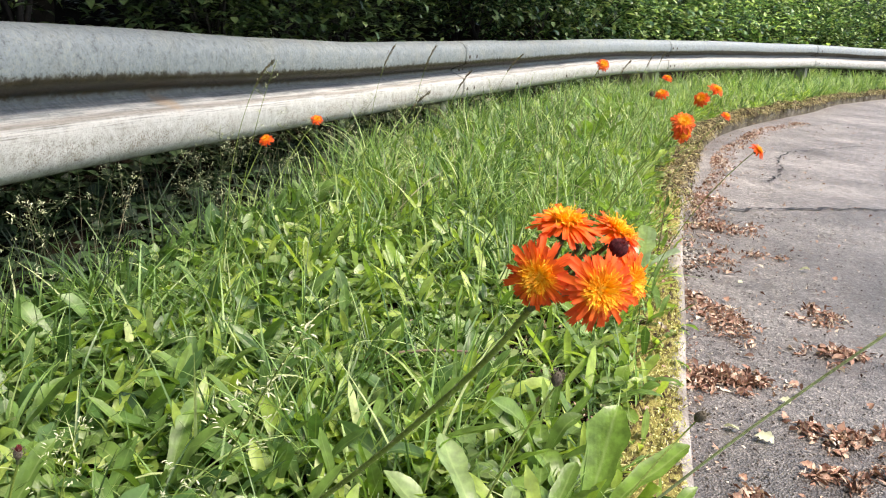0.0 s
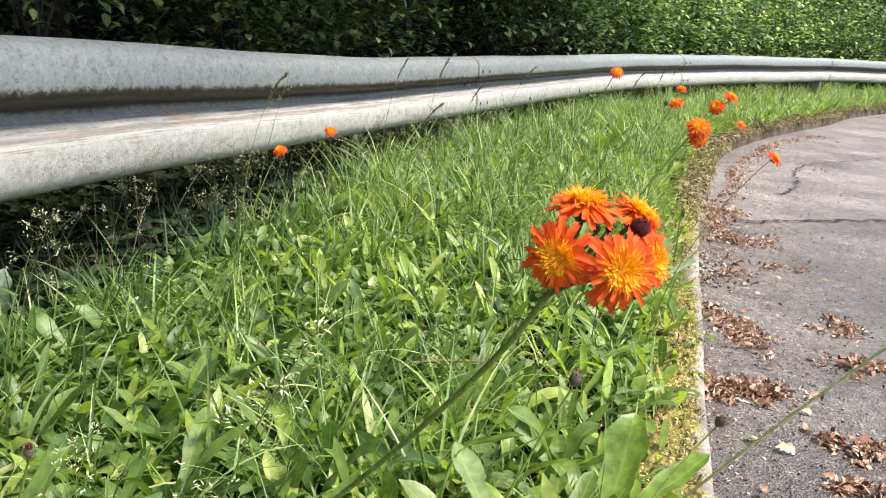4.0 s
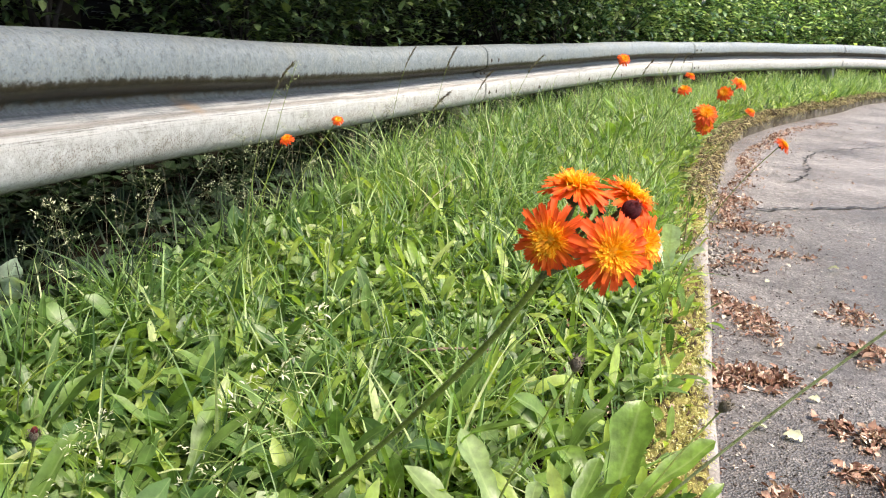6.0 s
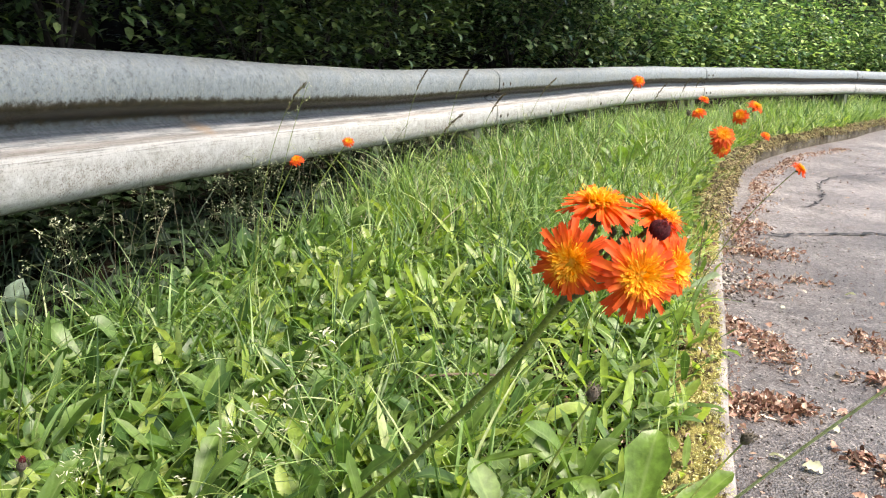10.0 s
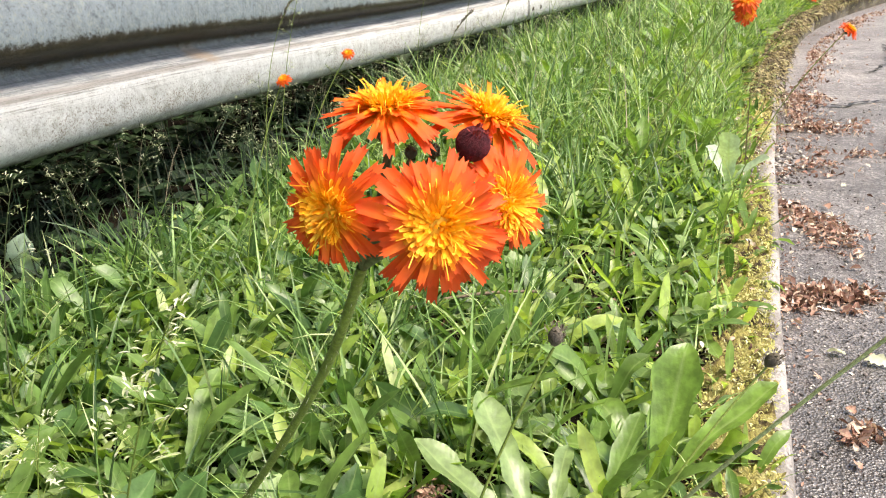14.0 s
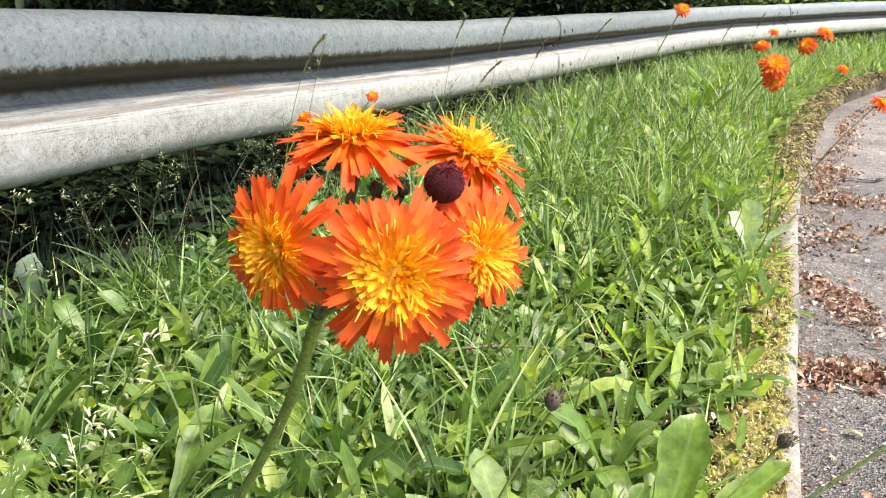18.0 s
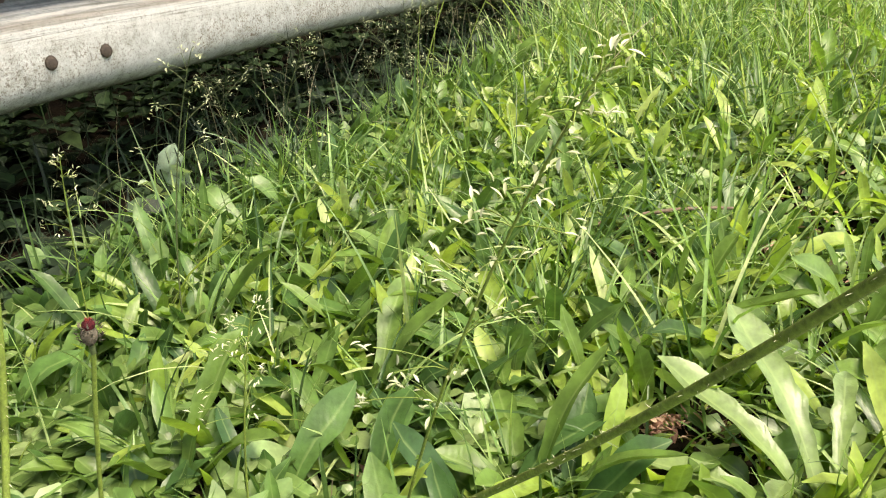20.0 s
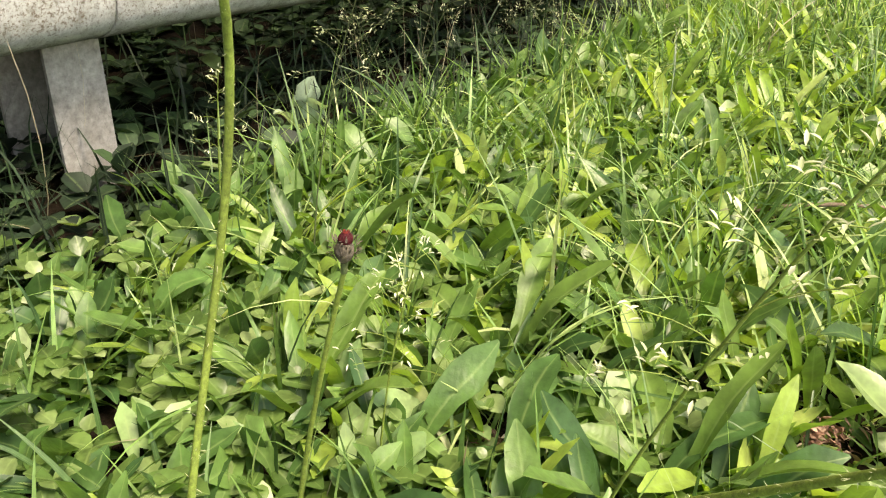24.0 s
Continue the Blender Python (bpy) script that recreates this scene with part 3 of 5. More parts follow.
def build_kerb():
    kerb = thing("kerb", (0, 0, 0), "weathered pale concrete kerb with moss along its back", "kerb")
    kerb["kind"] = "structure"
    step = 20
    for a in range(int((S0 - 3) / 0.05), len(kerb_line) - step - 1, step):
        if kerb_s[a] > S0 + 17:
            break
        bm = bmesh.new()
        rings = []
        ks = range(a, a + step + 1, 4)
        sink = random.uniform(-0.004, 0.004)
        for q, k in enumerate(ks):
            t = kerb_t[k]
            o = kerb_line[k] + (t * 0.003 if q == 0 else -t * 0.003 if q == len(ks) - 1 else 0)
            n = kerb_n[k]
            prof = [(-0.006, -0.1), (0.0, 0.052), (0.004, 0.066), (0.012, 0.071), (0.03, 0.069), (0.05, 0.060), (0.05, -0.1)]
            rings.append([bm.verts.new((*(o + n * d), h + sink + random.uniform(-0.0015, 0.0015))) for d, h in prof])
        for r0, r1 in zip(rings, rings[1:]):
            for c in range(6):
                bm.faces.new((r0[c], r1[c], r1[c + 1], r0[c + 1]))
        bm.faces.new(rings[0]), bm.faces.new(list(reversed(rings[-1])))
        bmesh.ops.recalc_face_normals(bm, faces=bm.faces)
        part("kerbstone", bm, M_KERB if kerb_s[a] < S0 + 3.1 else M_KERB_OLD, kerb)


build_kerb()


# ---- crash barrier ----
rail_line, rail_s = spline(RAIL, 0.05)
rail_t = np.gradient(rail_line[:, :2], axis=0)
rail_t /= np.linalg.norm(rail_t, axis=1, keepdims=True)
rail_n = np.stack([rail_t[:, 1], -rail_t[:, 0]], 1)          # towards the road
PROFILE = np.array([(0.016, 0.0), (0.034, 0.004), (0.058, 0.014), (0.074, 0.028), (0.080, 0.044), (0.0825, 0.066), (0.0825, 0.092), (0.081, 0.110), (0.077, 0.119), (0.070, 0.1235),
                    (0.020, 0.142), (0.006, 0.149), (0.0, 0.158), (0.006, 0.167), (0.020, 0.174), (0.066, 0.190), (0.076, 0.197), (0.081, 0.208), (0.0825, 0.230),
                    (0.0815, 0.254), (0.077, 0.276), (0.062, 0.295), (0.036, 0.306), (0.016, 0.31)])


def along_rail(x, y):
    return int(np.argmin(np.hypot(rail_line[:, 0] - x, rail_line[:, 1] - y)))


def build_barrier():
    rail = thing("crash_barrier", (0, 0, 0), "weathered galvanised steel crash barrier with two-wave beam", "guardrail")
    joints = [along_rail(*p) for p in ((-3.2, -7), (-2.02, -2.8), (-0.968, 1.14), (0.19, 4.5), (2.32, 8.32), (5.3, 11.4), (9.0, 13.6), (14, 15.6))] + [len(rail_line) - 1]
    for a, b in zip(joints, joints[1:]):
        ks = np.arange(a, min(b + 7, len(rail_line)))
        over = np.where(ks > b - 1, -0.004, 0.0) + np.where(ks < a + 1, 0.0015, 0)
        dent = 0.004 * np.sin(ks * 0.11) + 0.002 * np.sin(ks * 0.31)
        v, u = [], []
        for side in (0.0, -0.004):
            d = PROFILE[:, 0][None] + (over + dent * 0.6)[:, None] + side
            z = rail_line[ks, 2][:, None] + PROFILE[:, 1][None] + (dent * 0.7)[:, None]
            xy = rail_line[ks, :2][:, None] + rail_n[ks][:, None] * d[..., None]
            v.append(np.concatenate([xy, z[..., None]], -1).reshape(-1, 3))
            u.append(np.stack([np.repeat(rail_s[ks], len(PROFILE)), np.tile(PROFILE[:, 1] / 0.31, len(ks))], 1))
        m, k = len(PROFILE), len(ks)
        i, j = np.meshgrid(np.arange(k - 1), np.arange(m - 1), indexing="ij")
        f0 = np.stack([i * m + j, (i + 1) * m + j, (i + 1) * m + j + 1, i * m + j + 1], -1).reshape(-1, 4)
        f1 = f0[:, ::-1] + m * k
        rim = []
        for i in range(k - 1):
            for j in (0, m - 1):
                rim.append((i * m + j, (i + 1) * m + j, (i + 1) * m + j + m * k, i * m + j + m * k))
        for j in range(m - 1):
            for i in (0, k - 1):
                rim.append((i * m + j, i * m + j + 1, i * m + j + 1 + m * k, i * m + j + m * k))
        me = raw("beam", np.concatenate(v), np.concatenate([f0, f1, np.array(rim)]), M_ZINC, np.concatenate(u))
        child("beam", me, rail)
    bolt = bmesh.new()
    bmesh.ops.create_uvsphere(bolt, u_segments=10, v_segments=6, radius=0.011)
    bmesh.ops.scale(bolt, vec=(1, 1, 0.45), verts=bolt.verts)
    bolt_me = bpy.data.meshes.new("bolt")
    bolt.to_mesh(bolt_me)
    bolt.free()
    bolt_me.materials.append(M_DOT)
    slots = []
    for k in joints[1:6]:
        slots += [(k + 1, 0.235, 0.083), (k + 3, 0.235, 0.083), (k + 1, 0.066, 0.083), (k + 3, 0.066, 0.083), (k + 2, 0.155, 0.004), (k + 3, 0.155, 0.004)]
    extra = along_rail(0.55, 5.3)
    slots += [(extra, 0.05, 0.082), (along_rail(1.05, 6.3), 0.05, 0.082), (along_rail(1.4, 6.95), 0.05, 0.082), (joints[2] + 5, 0.066, 0.083)]
    for k, z, d in slots:
        o = rail_line[k, :2] + rail_n[k] * d
        at = Matrix.Translation((*o, rail_line[k, 2] + z)) @ Vector((*rail_n[k], 0)).to_track_quat("Z", "Y").to_matrix().to_4x4()
        child("bolt", bolt_me, rail, at=at)
    # folded steel posts behind the beam
    for k in joints[1:7]:
        o, n, t = rail_line[k, :2] - rail_n[k] * 0.012 - rail_t[k] * 0.015, rail_n[k], rail_t[k]
        outline = [(0.0, -0.045), (0.0, 0.04), (-0.14, 0.04), (-0.14, -0.045), (-0.134, -0.045), (-0.134, 0.034), (-0.006, 0.034), (-0.006, -0.045)]
        bm = bmesh.new()
        low = [bm.verts.new((*(o + n * a + t * b), -0.1)) for a, b in outline]
        top = [bm.verts.new((*(o + n * a + t * b), rail_line[k, 2] + 0.29)) for a, b in outline]
        for q in range(len(outline)):
            r = (q + 1) % len(outline)
            bm.faces.new((low[q], low[r], top[r], top[q]))
        bm.faces.new(top)
        bmesh.ops.recalc_face_normals(bm, faces=bm.faces)
        ob = part("post", bm, M_POST, rail)
        for f in ob.data.polygons:
            f.use_smooth = False


build_barrier()


# ---- shrubs and trees behind the barrier ----
def leaf_cloud(n, centre, radius, length, seed, hollow=0.35, knobbly=1.0):
    """Leaves scattered in an uneven blob, most of them in its skin, hung in small sprays."""
    g = np.random.default_rng(seed)
    sprays = n // 13
    d = g.normal(size=(sprays, 3))
    d /= np.linalg.norm(d, axis=1, keepdims=True)
    lump = 1 + knobbly * (0.34 * np.sin(d[:, :1] * 5 + seed) + 0.28 * np.sin(d[:, 1:2] * 7 + 2 * seed) + 0.15 * np.sin(d[:, 2:] * 9))
    r = hollow + (1 - hollow) * g.random((sprays, 1)) ** 0.5
    p = np.asarray(centre) + d * r * lump * np.asarray(radius)
    base = np.repeat(p, 13, 0) + g.normal(size=(sprays * 13, 3)) * length * 1.15
    m = len(base)
    turn = np.repeat(np.arctan2(d[:, 1], d[:, 0]), 13) + g.normal(size=m) * 0.9
    size = length * g.uniform(0.6, 1.25, m)
    return blades(base, turn, g.normal(0.15, 0.4, m), g.uniform(0.0, 1.1, m), size, size * g.uniform(0.4, 0.6, m), 3, "oval", 0.3, g.normal(0, 0.4, m))


def make_shrub(seed, height, spread, leaf, count, material, label):
    ob = thing("shrub", (0, 0, 0), label, "shrub", "shrubs behind the barrier")
    g = np.random.default_rng(seed)
    sets = []
    for k in range(7):
        a = g.uniform(0, 6.28)
        top = np.array([math.cos(a) * spread * g.uniform(0.3, 0.9), math.sin(a) * spread * g.uniform(0.3, 0.9), height * g.uniform(0.6, 1)])
        line = bezier((g.normal() * 0.05, g.normal() * 0.05, -0.1), (0, 0, height * 0.3), top * [0.6, 0.6, 0.6], top, 10)
        sets.append(tube(line, np.linspace(0.014, 0.003, 10), 5))
    for q in sets:
        child("branch", raw("branch", *q[:2], M_BARK), ob)
    crown = leaf_cloud(count, (0, 0, height * 0.55), (spread, spread, height * 0.5), leaf, seed)
    child("crown", raw("crown", crown[0], crown[1], material, crown[2]), ob)
    return ob


def build_shrubs():
    # dark and lit kinds carry shade and sun in their leaf colours
    dark = [make_shrub(11 + k, 1.5, 0.7, 0.066, 3600, M_SHRUB_SHADED, "dense shrub with oval glossy leaves, shade painted into their green") for k in range(2)]
    lit = [make_shrub(31 + k, 1.6, 0.8, 0.085, 2600, M_HEDGE_SUNLIT, "leafy hedge shrub with sunlight painted into its light green") for k in range(2)]
    far = [make_shrub(51 + k, 1.5 + 0.4 * k, 1.1, 0.1, 2500, M_HEDGE_SUNLIT, "leafy hedge shrub with sunlight painted into its light green") for k in range(2)]
    spots = []
    for k, s in enumerate(np.arange(-4.7, 26, 0.85)):
        spots.append((s, 2.6 + 0.2 * math.sin(k * 2.3)))
        spots.append((s + 0.4, 3.6 + 0.3 * math.sin(k * 1.7)))
        if k % 2:
            spots.append((s + 0.2, 4.9))
    used = set()
    for k, (s, w) in enumerate(spots):
        if (5.6 < s < 7.0 and w < 3.2) or (2.0 < s < 2.6 and w < 3.2):
            continue
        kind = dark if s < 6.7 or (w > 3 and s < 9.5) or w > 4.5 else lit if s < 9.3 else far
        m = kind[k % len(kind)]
        p = on_verge(np.array([s]), np.array([w]))[0]
        at = Matrix.Translation(p) @ Matrix.Rotation(k * 2.4, 4, "Z") @ Matrix.Diagonal((1, 1, (0.8 + 0.4 * ((k * 7) % 5) / 4) * (0.72 if kind is far else 1.5 if w > 4.5 else 1), 1))
        if m.name in used:
            c = copy_thing(m, at)
            c.matrix_basis = at
        else:
            m.matrix_basis = at
            used.add(m.name)


build_shrubs()


def build_trees():
    first = None
    for k, (s, w) in enumerate([(-2.5, 3.4), (-0.9, 3.5), (0.7, 3.3), (2.3, 3.4), (3.7, 3.6), (5.0, 3.4), (6.4, 3.7), (2, 6.0), (5.5, 6.5), (9.5, 6.6), (11.5, 6.2), (13.5, 6.6), (16, 6.4), (19, 6.8), (22, 7.5), (-6, 4.0), (-4.2, 3.5)]):
        p = on_verge(np.array([s]), np.array([w]))[0]
        o = int((s + S0) / 0.05)
        lean = math.atan2(-kerb_n[o, 1], -kerb_n[o, 0]) + 0.4 * math.sin(k * 2.1)
        at = Matrix.Translation(p) @ Matrix.Rotation(lean, 4, "Z") @ Matrix.Diagonal((1, 1, 0.92 + 0.04 * (k % 5), 1))
        if first is not None:
            copy_thing(first, at)
            continue
        first = thing("tree", (0, 0, 0), "tall broadleaf tree with dark trunk, unseen crown added to shade the bank", "tree", "trees on the bank")
        g = np.random.default_rng(3)
        sets = [tube(bezier((0, 0, -0.3), (0.05, 0, 1.5), (-0.1, 0.1, 3), (0.1, 0, 5.5), 14), np.linspace(0.17, 0.05, 14), 12)]
        for q in range(9):
            a, z = g.uniform(0, 6.28), g.uniform(2.2, 4.5)
            tip = np.array([math.cos(a) * g.uniform(1.2, 2.2), math.sin(a) * g.uniform(1.2, 2.2), z + g.uniform(0, 1)])
            sets.append(tube(bezier((0, 0, z - 0.6), (tip[0] * 0.3, tip[1] * 0.3, z), tip * [0.7, 0.7, 1], tip, 8), np.linspace(0.05, 0.008, 8), 6))
        child("trunk", raw("trunk", *joined(sets)[:2], M_BARK), first)
        # unseen crown added above the view, leaning over to shade the bank
        crown = leaf_cloud(30000, (0.55, 0, 3.3), (2.65, 2.3, 1.6), 0.16, 5, 0.15, 0.3)
        child("crown", raw("crown", crown[0], crown[1], M_SHRUB_SHADED, crown[2]), first)
        first.matrix_basis = at


build_trees()

# ---- verge plants ----
BARE = [(-0.885, 1.0, 0.035), (-0.94, 1.03, 0.03), (0.02, 0.79, 0.08), (-0.22, 0.69, 0.03), (-0.25, 0.73, 0.03), (0.0, 0.85, 0.03), (0.73, 2.12, 0.05), (0.79, 2.36, 0.05), (0.22, 1.36, 0.10), (0.30, 1.55, 0.08), (0.0, 1.27, 0.05), (0.16, 1.24, 0.05), (-0.02, 1.45, 0.06), (-0.28, 1.06, 0.05), (0.30, 1.15, 0.07)]


def scatter(n, s0, s1, w0, w1, keep=0.2):
    """Even places on a stretch of the verge, thinned out over patches of bare earth."""
    s, w = s0 + (s1 - s0) * rng.random(n), w0 + (w1 - w0) * rng.random(n)
    p = on_verge(s, w)
    thin = np.zeros(n, bool)
    for x, y, r in BARE:
        thin |= np.hypot(p[:, 0] - x, p[:, 1] - y) < r * rng.uniform(0.6, 1.2, n)
    stay = ~thin | (rng.random(n) < keep)
    return s[stay], w[stay]


def stuff(name, data, material, label, category):
    v, f, u = data
    return tagged(new(name, raw(name, v, f, material, u)), label, category, kind="stuff")


def rosettes(n, s0, s1, w0, w1, per, size, steps, shape="spoon", slim=0.22, low=0.45):
    """Weeds whose leaves spread from one foot."""
    s, w = scatter(n, s0, s1, w0, w1)
    n = len(s)
    base = np.repeat(on_verge(s, w), per, 0)
    m = len(base)
    scale = np.repeat(rng.uniform(0.6, 1.15, n), per)
    turn = rng.uniform(0, 6.28, m)
    base[:, :2] += np.stack([np.cos(turn), np.sin(turn)], 1) * 0.008
    base[:, 2] -= 0.005
    length = size * scale * rng.uniform(0.5, 1.3, m)
    return blades(base, turn, rng.uniform(low, 1.4, m), rng.uniform(0.0, 1.6, m), length, length * slim * rng.uniform(0.65, 1.25, m), steps, shape, 0.3, rng.normal(0, 0.6, m), 0.06, 0.12)


def sward(n, s0, s1, w0, w1, size, width, steps, lean=0.35):
    s, w = scatter(n, s0, s1, w0, w1)
    n = len(s)
    base = on_verge(s, w)
    base[:, 2] -= 0.005
    length = size * rng.uniform(0.45, 1.4, n)
    return blades(base, rng.uniform(0, 6.28, n), rng.normal(1.25, lean, n), rng.uniform(0.1, 1.4, n), length, width * rng.uniform(0.6, 1.5, n), steps, "blade", 0.2, rng.normal(0, 0.6, n))


def rounds(n, s0, s1, w0, w1, size):
    """Three-part leaves on short stalks, each tilted as a whole."""
    s, w = scatter(n // 3, s0, s1, w0, w1)
    n = len(s)
    foot = on_verge(s, w)
    foot[:, 2] += rng.uniform(0.004, 0.045, n)
    length = np.repeat(size * rng.uniform(0.5, 1.4, n), 3)
    turn = np.repeat(rng.uniform(0, 6.28, n), 3) + np.tile([0, 2.09, 4.19], n) + rng.normal(0, 0.2, n * 3)
    rise = np.repeat(rng.normal(0.3, 0.3, n), 3) + rng.normal(0, 0.2, n * 3)
    base = np.repeat(foot, 3, 0)
    return blades(base, turn, rise, rng.uniform(0, 0.8, n * 3), length, length * rng.uniform(0.75, 1.0, n * 3), 4, "oval", 0.3)


def tufts(n, s0, s1, w0, w1, per, size, width, steps):
    """Clumps of grass of uneven height, fanned out from their foot."""
    s, w = scatter(n, s0, s1, w0, w1)
    n = len(s)
    base = np.repeat(on_verge(s, w), per, 0)
    m = len(base)
    turn = rng.uniform(0, 6.28, m)
    base[:, :2] += np.stack([np.cos(turn), np.sin(turn)], 1) * (0.012 * rng.random(m))[:, None]
    base[:, 2] -= 0.005
    length = size * np.repeat(rng.uniform(0.5, 1.5, n), per) * rng.uniform(0.5, 1.2, m)
    return blades(base, turn, rng.normal(1.2, 0.22, m), rng.uniform(0.2, 1.9, m), length, width * np.repeat(rng.uniform(0.6, 1.5, n), per) * rng.uniform(0.7, 1.2, m), steps, "blade", 0.25, rng.normal(0, 0.6, m))


stuff("broadleaf_weeds", joined([rosettes(270, 0.1, 1.1, 0.10, 0.5, 6, 0.062, 6, "spoon", 0.29), rosettes(60, 0.1, 1.1, 0.5, 1.06, 6, 0.062, 6, "spoon", 0.29), rosettes(1230, 1.1, 3.2, 0.10, 1.06, 6, 0.062, 6, "spoon", 0.29), rosettes(1500, -4, 0.1, 0.12, 1.1, 5, 0.065, 4), rosettes(420, 1.1, 3.4, 0.98, 1.16, 5, 0.062, 5), rosettes(70, 0.4, 3.0, 0.05, 0.13, 5, 0.075, 6, "lance", 0.2, 0.5), rosettes(880, 0.5, 3.4, 0.14, 1.02, 4, 0.105, 7, "lance", 0.15, 0.8), rosettes(1700, 3.0, 6.5, 0.14, 1.2, 5, 0.1, 5),
                                 rosettes(900, 6, 11, 0.1, 1.2, 5, 0.13, 3, "lance", 0.15, 0.7)]), M_BROAD, "bright green carpet of rounded and lance-shaped weed leaves", "weeds")
stuff("deep_green_weeds", joined([rosettes(430, 0.1, 1.4, 0.48, 1.1, 6, 0.062, 6, "spoon", 0.32), rosettes(210, 0.0, 1.3, 0.3, 1.05, 4, 0.1, 7, "lance", 0.2, 0.7), rosettes(70, 0.2, 0.75, 1.04, 1.2, 6, 0.06, 5, "spoon", 0.32), rosettes(200, 1.1, 3.0, 0.15, 1.05, 6, 0.06, 6, "spoon", 0.3)]), M_DEEP_SHADED, "low spoon-shaped weed leaves, deep green partly to paint in shade", "weeds")
stuff("pale_weeds", joined([rosettes(330, 0.1, 3.0, 0.12, 1.08, 4, 0.07, 6, "spoon", 0.32), rosettes(260, 2.6, 6, 0.2, 1.2, 4, 0.1, 5, "lance", 0.24)]), M_PALEWEED, "pale greyish green spoon-shaped weed leaves", "weeds")
stuff("grass", joined([sward(4000, -4, 0.1, 0.08, 1.15, 0.11, 0.004, 3), sward(3700, 0.1, 3.2, 0.075, 1.06, 0.1, 0.0034, 5), tufts(110, 0.5, 3.2, 0.12, 1.0, 14, 0.17, 0.0034, 6), tufts(560, 2.2, 8, 0.17, 1.24, 20, 0.2, 0.0042, 5), tufts(40, 2.2, 8, 0.09, 0.2, 12, 0.14, 0.0036, 5),
                       sward(6400, 2.2, 9, 0.15, 1.24, 0.14, 0.004, 4), tufts(700, 8, 18, 0.03, 1.4, 18, 0.22, 0.008, 3)]), M_GRASS, "long thin green grass blades on the verge", "grass")
stuff("coarse_grass", joined([tufts(150, 2.6, 6.5, 0.55, 1.26, 20, 0.17, 0.0046, 5), rosettes(330, 2.4, 5.5, 0.4, 1.2, 5, 0.12, 6, "lance", 0.2, 0.9), tufts(90, 0.8, 2.6, 0.4, 1.15, 12, 0.15, 0.0042, 6)]), M_DEEP_SHADED, "coarse deep green grass tufts and lance leaves on the verge", "grass")
# shade at the barrier edge put into the leaf colour
stuff("broadleaf_weeds", joined([rosettes(110, 0.72, 1.2, 1.04, 1.22, 6, 0.066, 6, "spoon", 0.29), rosettes(90, 1.2, 2.3, 1.04, 1.15, 6, 0.066, 6, "spoon", 0.29), rosettes(75, 0.72, 2.0, 1.04, 1.16, 5, 0.1, 6, "lance", 0.17, 0.8)]), M_DEEP_SHADED, "weed leaves reaching in under the barrier edge, shade painted into their green", "weeds")
stuff("grass", joined([tufts(30, 0.75, 2.4, 1.0, 1.16, 14, 0.15, 0.0036, 5), sward(300, 0.7, 2.4, 1.04, 1.22, 0.12, 0.0034, 4)]), M_GRASS, "green grass tufts along the barrier edge", "grass")
stuff("clover", joined([rounds(12300, 0.1, 3.4, 0.13, 1.22, 0.022), rounds(5000, 3.4, 7, 0.1, 1.3, 0.03)]), M_CLOVER, "low mat of small three-part green clover leaves", "ground cover")
stuff("undergrowth", joined([sward(1300, -1.0, 9, 1.2, 2.2, 0.22, 0.003, 4, 0.6), rounds(21000, -1, 8, 1.14, 2.6, 0.036), rounds(6000, -4.5, -1, 1.14, 2.8, 0.04), sward(1800, -1, 6, 1.1, 1.5, 0.14, 0.004, 4, 0.7)]), M_UNDER_SHADED, "thin grass and leaves under the barrier, coloured dark for its shade", "undergrowth")
stuff("dead_grass", joined([sward(420, 0.6, 6, 1.14, 1.6, 0.26, 0.0009, 5, 1.1), sward(500, 0.1, 5, 0.1, 1.2, 0.06, 0.0018, 3, 0.7), sward(900, 2, 8, 0.06, 1.2, 0.22, 0.0022, 4, 0.4)]), M_STRAW, "dry pale grass stalks under the barrier", "grass")


def moss_mat():
    """A lumpy mat along the back of the kerb, broken by bare gaps."""
    ss, ww = np.arange(-3, 9, 0.006), np.linspace(0.013, 0.125, 20)
    S, W = np.meshgrid(ss, ww, indexing="ij")
    p = on_verge(S.ravel(), W.ravel())
    lump = np.array([noise.fractal(Vector((a * 95, b * 95, 0)), 0.6, 2.1, 4) for a, b in zip(S.ravel(), W.ravel())])
    gap = np.array([noise.noise(Vector((a * 9, b * 14, 5))) for a, b in zip(S.ravel(), W.ravel())])
    edge = np.interp(W.ravel(), [0.013, 0.028, 0.09, 0.125], [-0.007, 0.003, 0.003, -0.01])
    p[:, 2] = np.interp(W.ravel(), [0, 0.02, 0.16], [0.066, 0.068, 0.07]) + edge + 0.017 * lump - 0.04 * np.clip(gap - 0.1, 0, 1) + np.interp(S.ravel(), [2.2, 3.2], [0, 0.018])
    for x, y in ((0.73, 2.12), (0.79, 2.36)):
        p[:, 2] -= 0.03 * np.clip(1.6 - np.hypot(p[:, 0] - x, p[:, 1] - y) / 0.07, 0, 1)
    m = len(ww)
    i, j = np.meshgrid(np.arange(len(ss) - 1), np.arange(m - 1), indexing="ij")
    f = np.stack([i * m + j, (i + 1) * m + j, (i + 1) * m + j + 1, i * m + j + 1], -1).reshape(-1, 4)
    return p, f, np.stack([S.ravel(), W.ravel()], 1)


M_MAT = rough_mat("moss mat", [(0.36, (0.05, 0.035, 0.02)), (0.43, (0.16, 0.12, 0.05)), (0.5, (0.36, 0.32, 0.09)), (0.68, (0.54, 0.49, 0.2))], 26, 480, 0.95, 0.009)
